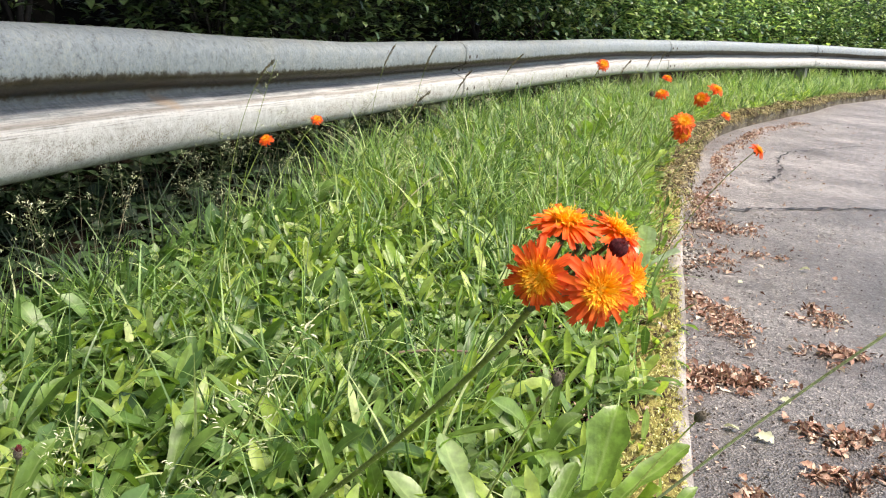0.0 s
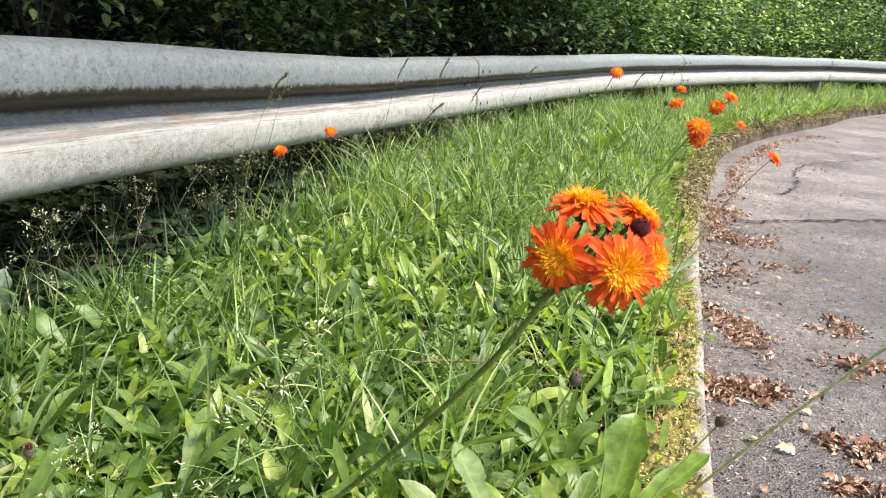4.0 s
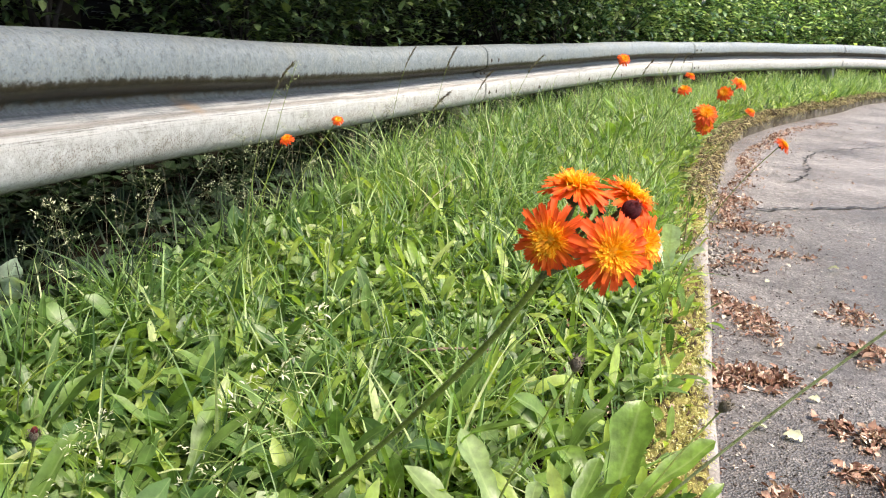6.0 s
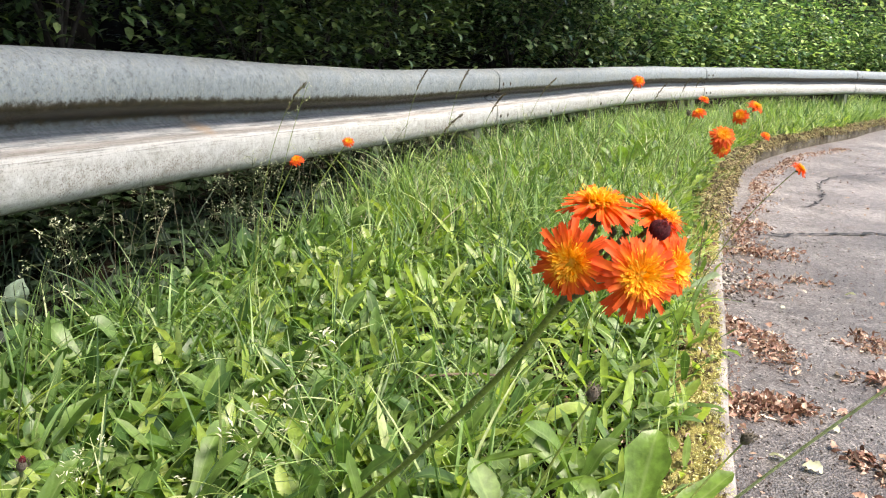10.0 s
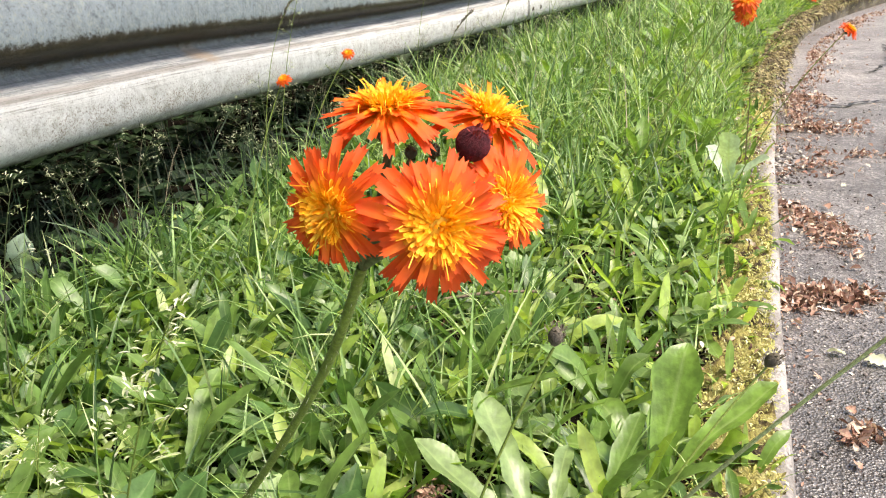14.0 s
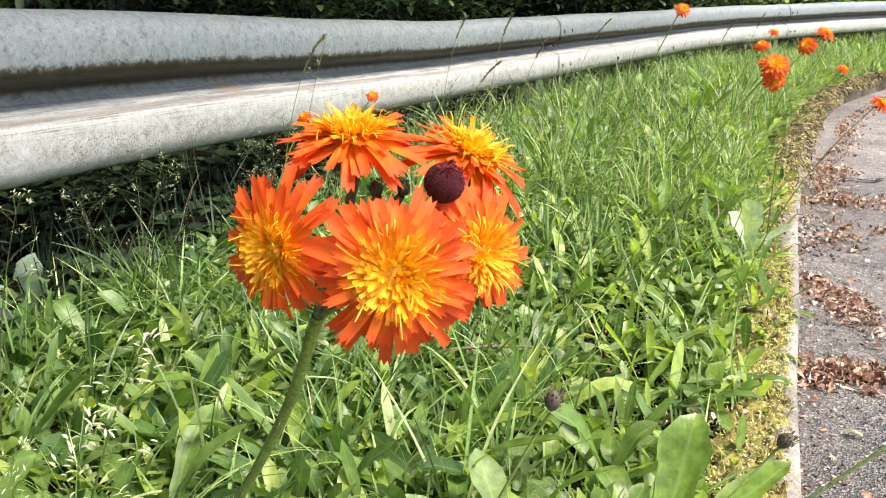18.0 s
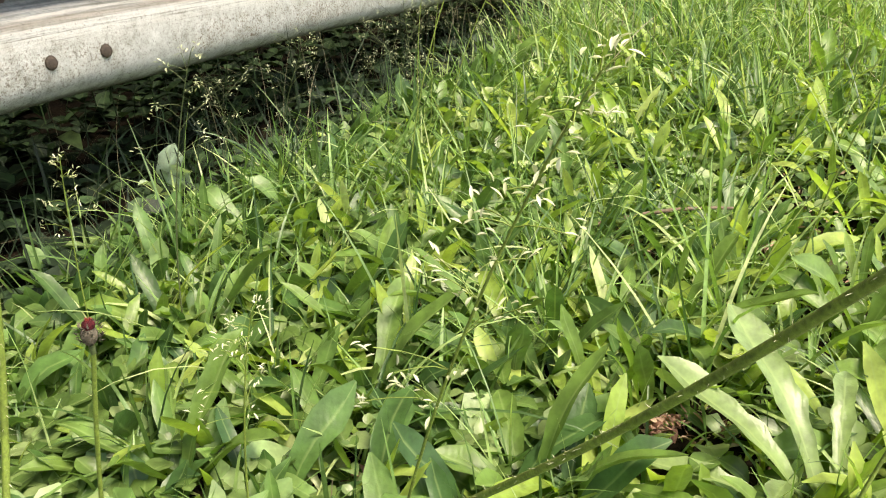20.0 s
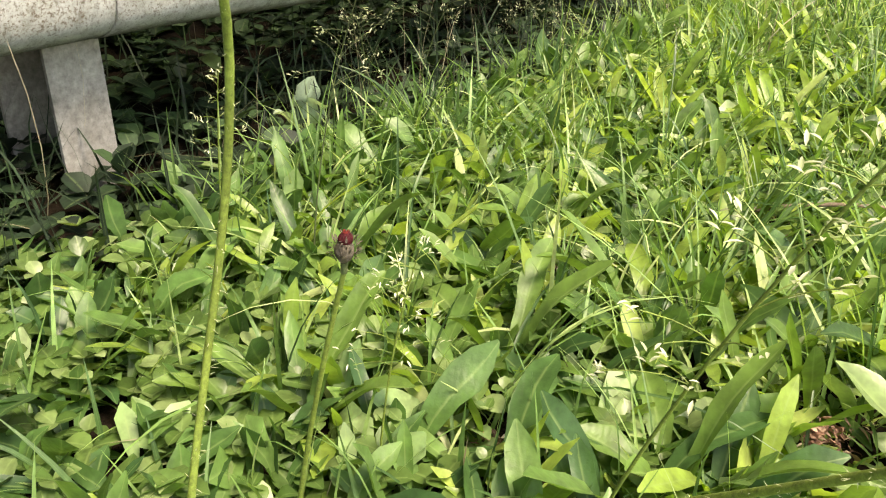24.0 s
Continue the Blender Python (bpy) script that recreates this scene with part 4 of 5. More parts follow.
stuff("moss_mat", moss_mat(), M_MAT, "lumpy yellow-brown moss cushion along the kerb", "moss")


def moss():
    n = 95000
    s, w = scatter(n, -0.2, 8, 0.006, 0.17)
    n = len(s)
    thick = 0.7 + 0.4 * np.sin(s * 7.3 + w * 30) * np.sin(s * 2.9 + 1)
    keep = (rng.random(n) < thick) & (rng.random(n) < np.interp(w, [0.006, 0.012, 0.022, 0.11, 0.17], [0.05, 0.2, 1, 1, 0.3]))
    s, w = s[keep], w[keep]
    b = on_verge(s, w)
    b[:, 2] = np.maximum(b[:, 2], np.interp(w, [0, 0.02, 0.1, 0.17], [0.068, 0.069, 0.06, 0.066])) + rng.uniform(-0.001, 0.012, len(s))
    m = len(b)
    n = 9000
    s, h = rng.uniform(2.6, 13, n), rng.uniform(0.012, 0.085, n)
    face = on_verge(s, rng.uniform(-0.012, 0.012, n))
    face[:, 2] = h
    keep = rng.random(n) < 0.5 + 0.5 * np.sin(s * 5.1) * np.sin(s * 1.7)
    b = np.concatenate([b, face[keep]])
    m = len(b)
    return blades(b, rng.uniform(0, 6.28, m), rng.uniform(0.1, 1.4, m), rng.uniform(0, 1.5, m), rng.uniform(0.004, 0.010, m), rng.uniform(0.0015, 0.004, m), 2, "oval", 0.3)


stuff("moss", moss(), M_MOSS, "yellow-green moss on the kerb edge", "moss")


# ---- dry leaves on the road ----
def litter(places, size, flat=0.35):
    n = len(places)
    length = size * rng.uniform(0.25, 1.0, n) ** 1.5 * 1.25
    return blades(places, rng.uniform(0, 6.28, n), rng.normal(0.1, flat, n), rng.normal(0.3, 1.2, n), length, length * rng.uniform(0.15, 0.6, n), 4, "oval", 0.6, rng.normal(0, 1.3, n), 0.3)


def heap(x, y, rx, ry, n, turn=0.0, high=0.02):
    """Leaves blown together: a few uneven clumps inside an outline, and a thin fringe."""
    spots = rng.normal(size=(max(4, n // 28), 2)) * 0.55
    a = spots[rng.integers(0, len(spots), n)] + rng.normal(size=(n, 2)) * rng.choice([0.18, 0.45], (n, 1), p=[0.82, 0.18])
    c, s = math.cos(turn), math.sin(turn)
    px, py = a[:, 0] * rx, a[:, 1] * ry
    z = 0.002 + high * rng.random(n) * np.exp(-(a ** 2).sum(1) * 1.2)
    return np.stack([x + px * c - py * s, y + px * s + py * c, z], 1)


def stones(p, size):
    """Tiny eight-sided crumbs."""
    n = len(p)
    r = size * rng.uniform(0.4, 1.0, (n, 1, 1)) ** 1.5 * rng.uniform(0.6, 1.2, (n, 6, 1))
    shape = np.array([(1, 0, 0), (0, 1, 0), (-1, 0, 0), (0, -1, 0), (0.1, 0.1, 0.6), (0, 0, -0.5)])
    a = rng.uniform(0, 6.28, n)
    ca, sa = np.cos(a)[:, None], np.sin(a)[:, None]
    sh = np.stack([shape[None, :, 0] * ca - shape[None, :, 1] * sa, shape[None, :, 0] * sa + shape[None, :, 1] * ca, np.broadcast_to(shape[None, :, 2], (n, 6))], -1)
    v = (p[:, None] + sh * r).reshape(-1, 3)
    t = np.array([(0, 1, 4), (1, 2, 4), (2, 3, 4), (3, 0, 4), (1, 0, 5), (2, 1, 5), (3, 2, 5), (0, 3, 5)])
    f = (np.arange(n)[:, None, None] * 6 + t[None]).reshape(-1, 3)
    return v, f, np.full((len(v), 2), 0.2)


def build_litter():
    heaps = [(0.665, 1.54, 0.095, 0.045, 250), (0.60, 1.56, 0.03, 0.08, 60), (0.79, 1.9, 0.07, 0.13, 150), (0.74, 2.05, 0.05, 0.06, 60), (1.14, 2.88, 0.13, 0.09, 130), (1.1, 2.55, 0.09, 0.05, 50),
             (1.09, 1.97, 0.05, 0.09, 60), (1.0, 1.7, 0.06, 0.05, 80), (0.86, 1.19, 0.07, 0.05, 70), (0.55, 1.09, 0.04, 0.02, 25), (1.27, 3.38, 0.1, 0.12, 90),
             (0.93, 1.3, 0.06, 0.03, 60), (0.75, 1.33, 0.035, 0.025, 26), (0.80, 1.29, 0.05, 0.035, 70), (0.745, 1.16, 0.05, 0.03, 50), (0.95, 2.42, 0.09, 0.06, 50)]
    for x, y, rx, ry, n in heaps:
        stuff("leaf_litter", litter(heap(x, y, rx, ry, int(n * 5.0), 0.0, 0.012), 0.0195, 0.3), M_DRY, "small heap of dry red-brown leaves on the asphalt", "leaf litter")
    n = 5600
    s, w = rng.uniform(3.0, 7.8, n), rng.normal(0, 1, n)
    p = on_verge(s, -0.05 - 0.028 * (s - 3.1) - np.abs(w) * 0.055 + 0.02 * np.sin(s * 4))
    p[:, 2] = 0.003 + rng.uniform(0, 0.006, n)
    keep = rng.random(n) < 0.55 + 0.45 * np.sin(s * 6.3) * np.sin(s * 2.1 + 1)
    stuff("leaf_litter", litter(p[keep], 0.019, 0.2), M_DRY, "long drift of dry brown leaves along the kerb", "leaf litter")
    n = 1500
    s = rng.uniform(0.3, 4, n)
    p = on_verge(s, -0.003 - rng.random(n) ** 2 * 0.03)
    p[:, 2] = 0.002 + rng.uniform(0, 0.004, n)
    stuff("leaf_crumbs", litter(p[rng.random(n) < 0.6 + 0.4 * np.sin(s * 9)], 0.010, 0.3), M_DRY, "line of brown leaf dirt caught against the kerb foot", "leaf litter")
    n = 6400
    s, w = rng.uniform(0.3, 8, n), -rng.random(n) ** 1.5 * 2.6 - 0.008
    p = on_verge(s, w)
    p[:, 2] = 0.003
    lump = np.array([noise.noise(Vector((a * 5, b * 5, 2))) for a, b in p[:, :2]])
    stuff("leaf_crumbs", litter(p[rng.random(n) < 0.3 + lump * 1.6], 0.015, 0.3), M_DRY, "scattered crumbs of brown leaves on the road", "leaf litter")
    n = 8000
    s, w = rng.random(n) ** 1.7 * 3.2 + 0.3, -rng.random(n) ** 1.3 * 1.5 - 0.004
    p = on_verge(s, w)
    p[:, 2] = 0.001
    stuff("road_grit", stones(p, 0.0042), M_GRIT, "loose pale and dark grit on the asphalt", "grit")
    n = 900
    p = np.concatenate([np.stack([x + rng.normal(0, r * 0.6, n), y + rng.normal(0, r, n), np.full(n, 0.066)], 1) for x, y, r in ((0.745, 2.2, 0.06), (0.80, 2.38, 0.05))])
    stuff("road_grit", stones(p, 0.009), M_GRIT, "grey grit washed up behind the kerb", "grit")
    spots = np.concatenate([heap(x, y, r * 1.3, r * 1.3, 110) + [0, 0, 0.082] for x, y, r in BARE[2:]])
    stuff("dead_leaves", litter(spots, 0.014), M_DRY, "brown dead leaf scraps on bare earth among the weeds", "leaf litter")
    n = 900
    s, w = rng.uniform(0.3, 4, n), rng.uniform(0.03, 0.2, n)
    p = on_verge(s, w)
    p[:, 2] = 0.078 + rng.uniform(0, 0.008, n)
    lump = np.array([noise.noise(Vector((a * 9, b * 9, 7))) for a, b in p[:, :2]])
    stuff("dead_leaves", litter(p[lump > 0.02], 0.017), M_DRY, "brown leaf scraps and twigs lying on the moss", "leaf litter")
    single = [(0.635, 1.285, 0.034, 1), (0.615, 1.305, 0.028, 1), (0.70, 1.45, 0.02, 0), (0.80, 1.52, 0.022, 0), (0.72, 1.36, 0.024, 0), (0.68, 1.2, 0.022, 0), (1.25, 2.4, 0.035, 1), (0.93, 1.45, 0.022, 0)]
    for k in range(34):
        p = on_verge(np.array([0.75 + 1.9 * ((k * 0.618) % 1)]), np.array([-0.06 - 0.75 * ((k * 0.414 + 0.2) % 1)]))[0]
        single.append((p[0], p[1], 0.010 + 0.016 * ((k * 0.73) % 1), int(k % 6 == 0)))
    for x, y, size, pale in single:
        v, f, u = blades(np.array([[0, 0, 0.004]]), np.array([random.uniform(0, 6.28)]), np.array([0.25]), np.array([0.6]), np.array([size]), np.array([size * 0.62]), 9, "oval", 0.5, np.array([0.9]), 0.3, 0.1)
        ob = new("fallen_leaf", raw("fallen_leaf", v, f, M_SEED if pale else M_DRY, u))
        ob.location = (x, y, 0.002)
        tagged(ob, "single pale dry leaf lying on the asphalt" if pale else "single curled brown leaf lying on the asphalt", "leaf", "fallen leaves")


build_litter()


def drape():
    """Moss and dead grass hanging over the kerb where it bends away."""
    n = 30000
    s, w = rng.uniform(2.1, 15, n), rng.uniform(-0.028, 0.09, n)
    thick = np.array([noise.noise(Vector((a * 3.1, b * 8, 4))) for a, b in zip(s, w)])
    keep = rng.random(n) < np.interp(s, [2.5, 3.1, 3.8], [0.0, 0.35, 1]) * (0.75 + thick)
    s, w, thick = s[keep], w[keep], thick[keep]
    n = len(s)
    b = on_verge(s, w)
    b[:, 2] = 0.066 + np.interp(s, [2.2, 3.4], [0, 0.04]) * (1 + thick) + rng.uniform(-0.02, 0.01, n)
    k = np.clip(((s + S0) / 0.05).astype(int), 0, len(kerb_line) - 1)
    turn = np.arctan2(-kerb_n[k, 1], -kerb_n[k, 0]) + rng.normal(0, 0.7, n)
    return blades(b, turn, rng.uniform(-0.3, 0.9, n), rng.uniform(0.8, 2.4, n), rng.uniform(0.015, 0.05, n) * np.interp(s, [3, 6], [0.8, 1.3]), rng.uniform(0.0025, 0.007, n), 4, "blade", 0.3, rng.normal(0, 0.6, n))


stuff("hanging_moss", drape(), M_DRAPE, "brown moss and dead grass hanging over the kerb", "moss")


# a jagged seam across the asphalt
def seam(points, width):
    p, _ = spline(points, 0.025)
    p[:, :2] += rng.normal(0, 0.011, (len(p), 2))
    t = np.gradient(p, axis=0)
    n = np.stack([-t[:, 1], t[:, 0]], 1) / np.linalg.norm(t, axis=1, keepdims=True)
    w = width * rng.uniform(0.3, 1.2, (len(p), 1))
    v = np.concatenate([np.concatenate([p - n * w, np.full((len(p), 1), 0.0035)], 1), np.concatenate([p + n * w, np.full((len(p), 1), 0.0035)], 1)])
    k = len(p)
    i = np.arange(k - 1)
    f = np.stack([i, i + 1, i + 1 + k, i + k], 1)
    tagged(new("trim", raw("trim", v, f, M_TAR)), "dark cracked seam across the asphalt", "road crack", kind="structure")


seam([(1.17, 3.27), (1.4, 3.28), (1.86, 3.42), (2.6, 3.6)], 0.010)
seam([(1.72, 3.95), (1.88, 4.14), (2.02, 4.42), (2.16, 4.78), (2.4, 5.15), (2.75, 5.4), (3.2, 5.75)], 0.006)


# ---- hawkweed ----
def floret_ring(g, n, R, length, rise, width, foot, lift, tone):
    """A ring of strap florets with square tips cut into five small teeth."""
    turn = np.arange(n) / n * 6.283 + g.normal(0, 0.09, n) + lift * 9
    base = np.stack([np.cos(turn) * foot * R, np.sin(turn) * foot * R, np.full(n, lift * R)], 1)
    L = R * length * g.uniform(0.72, 1.1, n)
    v, _, _ = blades(base, turn, rise + g.normal(0, 0.09, n), g.normal(0.32, 0.2, n), L, R * width * g.uniform(0.8, 1.2, n), 6, "strap", 0.3, g.normal(0, 0.22, n))
    v = v.reshape(n, 7, 3, 3)
    v = np.stack([v[:, :, 0], (v[:, :, 0] + v[:, :, 1]) / 2, v[:, :, 1], (v[:, :, 1] + v[:, :, 2]) / 2, v[:, :, 2]], 2)
    step = v[:, 6] - v[:, 5]
    v[:, 6] += step * (np.array([-0.1, -0.5, 0.1, -0.5, -0.1]) + g.uniform(-0.25, 0.25, (n, 5)))[..., None]
    i, j = np.meshgrid(np.arange(6), np.arange(4), indexing="ij")
    q = np.stack([i * 5 + j, i * 5 + j + 1, i * 5 + j + 6, i * 5 + j + 5], -1).reshape(-1, 4)
    f = (np.arange(n)[:, None, None] * 35 + q[None]).reshape(-1, 4)
    u = np.stack([np.tile(np.linspace(0, 1, 5), 7), np.repeat(np.linspace(0, 1, 7), 5) * tone], 1)
    return v.reshape(-1, 3), f, np.tile(u, (n, 1))


def head_meshes(seed, R=0.0125):
    """Three meshes of a flower head that faces +z: strap florets, golden middle, calyx cup."""
    g = np.random.default_rng(seed)
    rings = [(23, 1.05, -0.24, 0.195, 0.18, 0.0, 1.0), (26, 0.92, 0.02, 0.17, 0.16, 0.03, 0.94), (30, 0.74, 0.22, 0.13, 0.14, 0.06, 0.74),
             (38, 0.55, 0.40, 0.085, 0.11, 0.08, 0.36), (50, 0.38, 0.60, 0.06, 0.08, 0.09, 0.16)]
    sets = [floret_ring(g, n, R, *rest) for n, *rest in rings]
    v, f, u = joined(sets)
    rays = raw("florets", v, f, M_FLORET, u)
    n = 190
    turn = g.uniform(0, 6.283, n)
    rad = R * 0.32 * np.sqrt(g.random(n))
    base = np.stack([np.cos(turn) * rad, np.sin(turn) * rad, np.full(n, 0.0012)], 1)
    mid = blades(base, turn, 1.5 - rad / R * 2.0 + g.normal(0, 0.2, n), g.normal(0.5, 0.4, n), R * g.uniform(0.18, 0.32, n), np.full(n, R * 0.055), 3, "strap", 0.3)
    n = 46
    turn = g.uniform(0, 6.283, n)
    rad = R * 0.55 * np.sqrt(g.random(n))
    base = np.stack([np.cos(turn) * rad, np.sin(turn) * rad, 0.002 + 0.1 * (R - rad)], 1)
    styles = blades(base, turn + g.normal(0, 0.6, n), g.normal(1.3, 0.3, n), g.uniform(0.5, 4.0, n), R * g.uniform(0.2, 0.36, n), np.full(n, R * 0.017), 6, "strap", 0.2)
    th = np.linspace(0, 1, 6)
    dome = tube(np.stack([0 * th, 0 * th, 0.0005 + th * 0.14 * R], 1), np.array([0.34, 0.34, 0.3, 0.24, 0.15, 0.01]) * R, 14)
    mid = joined([mid, styles, dome])
    middle = raw("centre", mid[0], mid[1], M_CENTRE, mid[2])
    z = np.linspace(-0.62, -0.02, 8) * R
    r = np.array([0.05, 0.17, 0.24, 0.26, 0.26, 0.25, 0.22, 0.16]) * R
    cup = tube(np.stack([0 * z, 0 * z, z], 1), r, 12)
    n = 26
    turn = np.arange(n) / n * 6.283
    base = np.stack([np.cos(turn) * R * 0.22, np.sin(turn) * R * 0.22, np.full(n, -0.5 * R) + g.uniform(0, 0.15, n) * R], 1)
    scales = blades(base, turn, np.full(n, 1.4), np.full(n, -0.1), np.full(n, R * 0.42), np.full(n, R * 0.1), 3, "blade", 0.4)
    n = 80
    turn = g.uniform(0, 6.283, n)
    base = np.stack([np.cos(turn) * R * 0.25, np.sin(turn) * R * 0.25, g.uniform(-0.5, -0.05, n) * R], 1)
    bristle = blades(base, turn, g.normal(0.3, 0.3, n), g.normal(0, 0.3, n), R * g.uniform(0.1, 0.24, n), np.full(n, 0.00022), 2, "blade", 0.2)
    return rays, middle, raw("calyx", *joined([cup, scales, bristle])[:2], M_CALYX)


HEADS = [head_meshes(k) for k in (2, 5, 9)]


def bud_mesh(material, seed, fuzz=True, slim=1.0):
    g = np.random.default_rng(seed)
    z = np.linspace(-1, 1, 9)
    body = tube(np.stack([0 * z, 0 * z, z * 0.0055], 1), np.array([0.15, 0.6, 0.85, 0.98, 1.0, 0.92, 0.75, 0.5, 0.08]) * 0.0046 * slim, 12)
    n = 90 if fuzz else 18
    turn = g.uniform(0, 6.28, n)
    h = g.uniform(-0.8, 0.9, n)
    rad = 0.0046 * np.sqrt(1 - h * h * 0.8)
    base = np.stack([np.cos(turn) * rad, np.sin(turn) * rad, h * 0.0055], 1)
    hair = blades(base, turn, g.uniform(0.2, 1.3, n), g.normal(0, 0.4, n), g.uniform(0.0014, 0.0034, n), np.full(n, 0.0009), 2, "blade", 0.2)
    return raw("bud", *body[:2], material), raw("hairs", *hair[:2], material)


def shut_head(seed):
    """A closed head: ribbed bracts that lap over a rounded body, with a tuft of furled tips."""
    g = np.random.default_rng(seed)
    lat = np.linspace(-1.45, 1.5, 19)
    body = tube(np.stack([0 * lat, 0 * lat, np.sin(lat) * 0.0052], 1), np.cos(lat) * 0.0044 + 0.0002, 54)
    v, f, u = body
    a = np.arctan2(v[:, 1], v[:, 0]) + v[:, 2] * 30
    up = v[:, 2] / 0.0052
    rib = 0.10 * np.abs(np.cos(a * 9)) * np.cos(up * 1.4) + 0.07 * np.abs(np.sin(a * 9)) * np.interp(up, [-0.1, 0.25, 0.3, 0.9], [0, 1, 0.1, 0.6])
    v[:, :2] *= (1 + rib)[:, None]
    n = 40
    turn = g.uniform(0, 6.283, n)
    rad = 0.0024 * np.sqrt(g.random(n))
    base = np.stack([np.cos(turn) * rad, np.sin(turn) * rad, np.full(n, 0.0040)], 1)
    tuft = blades(base, turn, g.normal(1.3, 0.2, n), g.normal(-0.3, 0.5, n), g.uniform(0.0012, 0.0024, n), np.full(n, 0.0006), 3, "strap", 0.3)
    return raw("bud", v, f, M_MAROON), raw("tuft", *tuft[:2], M_FURLED)


M_FURLED = plain("furled floret", (0.30, 0.03, 0.02), 0.6, 1600, 0.5)
BUD_MAROON, BUD_DARK, BUD_GREEN = shut_head(4), bud_mesh(M_BUD, 6, True, 0.8), bud_mesh(M_CALYX, 8)


def facing(place, way, size=1.0, roll=0.0):
    q = Vector(way).normalized().to_track_quat("Z", "Y").to_matrix().to_4x4()
    return Matrix.Translation(place) @ q @ Matrix.Rotation(roll, 4, "Z") @ Matrix.Diagonal((size, size, size, 1))


def hairs(line, radius, n, seed, long=0.0028):
    g = np.random.default_rng(seed)
    k = g.integers(1, len(line) - 1, n)
    b = line[k] + (line[k + 1] - line[k]) * g.random((n, 1))
    turn = g.uniform(0, 6.28, n)
    b[:, :2] += np.stack([np.cos(turn), np.sin(turn)], 1) * radius * 0.8
    return blades(b, turn, g.normal(0.2, 0.5, n), g.normal(0, 0.3, n), long * g.uniform(0.4, 1.3, n), np.full(n, 0.00022), 2, "blade", 0.1)


def hawkweed(label, line, heads=(), buds=(), thick=0.0014, fuzzy=0, stem_mat=None):
    """line: the stem from the ground up (n, 3). heads: (place, way it faces, size). buds: (place, way, size, mesh)."""
    line = np.asarray(line, float)
    root = line[0].copy()
    ob = thing("hawkweed", tuple(root), label, "flower", "hawkweed on the verge")
    here = line - root
    taper = np.linspace(1.15, 0.85, len(here)) * thick
    stem = child("stem", raw("stem", *tube(here, taper, 9)[:2], stem_mat or M_STEM), ob)
    if fuzzy:
        h = hairs(here, thick, fuzzy, fuzzy)
        child("hairs", raw("hairs", h[0], h[1], M_HAIR, h[2]), stem, "fine pale hairs")
    tip = here[-1]
    for k, (place, way, size) in enumerate(heads):
        p, w = Vector(place) - Vector(root), Vector(way).normalized()
        foot = p - w * 0.0076 * size
        if (foot - Vector(tip)).length > 0.004:
            mid = (Vector(tip) * 0.5 + foot * 0.5) - w * 0.003
            child("stalk", raw("stalk", *tube(bezier(tip, mid, mid, foot, 8), np.linspace(0.0011, 0.0010, 8), 7)[:2], M_DARKSTEM), ob)
        rays, middle, cup = HEADS[k % 3]
        fl = child("flower_head", rays, ob, "orange-red strap florets", facing(p, w, size, k * 1.1))
        child("centre", middle, fl, "golden yellow centre")
        child("calyx", cup, fl, "dark green calyx")
    for place, way, size, me in buds:
        p, w = Vector(place) - Vector(root), Vector(way).normalized()
        foot = p - w * 0.005 * size
        if (foot - Vector(tip)).length > 0.003:
            child("stalk", raw("stalk", *tube(bezier(tip, (Vector(tip) + foot) / 2, foot, foot, 6), np.full(6, 0.0009), 6)[:2], M_DARKSTEM), ob)
        bud = child("bud", me[0], ob, "closed dark bud", facing(p, w, size))
        child("hairs", me[1], bud)
    return ob


RIGHT, UP, TOCAM = np.array([0.9972, 0.0589, -0.046]), np.array([0.0223, 0.3534, 0.9352]), np.array([0.0713, -0.9336, 0.3511])


def way(r, u, t):
    return tuple(RIGHT * r + UP * u + TOCAM * t)


TOP = (0.0467, 0.2857, 0.5827)
hero = spline([(-0.320, 0.625, 0.075), (-0.212, 0.547, 0.2), (-0.115, 0.463, 0.32), (-0.069, 0.421, 0.38), (-0.029, 0.379, 0.44), (0.007, 0.339, 0.5), (0.031, 0.309, 0.545), TOP], 0.012)[0]
hawkweed("orange hawkweed with five open heads and one maroon bud", hero,
         heads=[((0.065, 0.262, 0.596), way(0.1, -0.15, 1.0), 1.1), ((0.0535, 0.2850, 0.6150), way(-0.05, 0.86, 0.5), 1.03), ((0.043, 0.268, 0.598), way(-0.45, -0.2, 0.85), 0.98),
                ((0.0785, 0.273, 0.597), way(0.6, -0.1, 0.8), 0.92), ((0.0755, 0.2895, 0.6115), way(0.38, 0.75, 0.5), 0.97)],
         buds=[((0.0722, 0.272, 0.6100), way(0.3, 0.5, 0.7), 0.72, BUD_MAROON), ((0.0585, 0.281, 0.6065), way(-0.2, 0.7, 0.5), 0.3, BUD_GREEN), ((0.0635, 0.282, 0.6065), way(0.2, 0.8, 0.3), 0.3, BUD_GREEN)], thick=0.00165, fuzzy=420)


def simple(label, root, tip, heads, buds=(), thick=0.00095, bow=(0, 0), fuzzy=0):
    a, d = np.array(root, float), np.array(tip, float)
    b, c = a + (d - a) * [0.15, 0.15, 0.4], a + (d - a) * [0.55, 0.55, 0.75]
    b[:2] += bow
    return hawkweed(label, bezier(a, b, c, d, 20), heads, buds, thick, fuzzy)


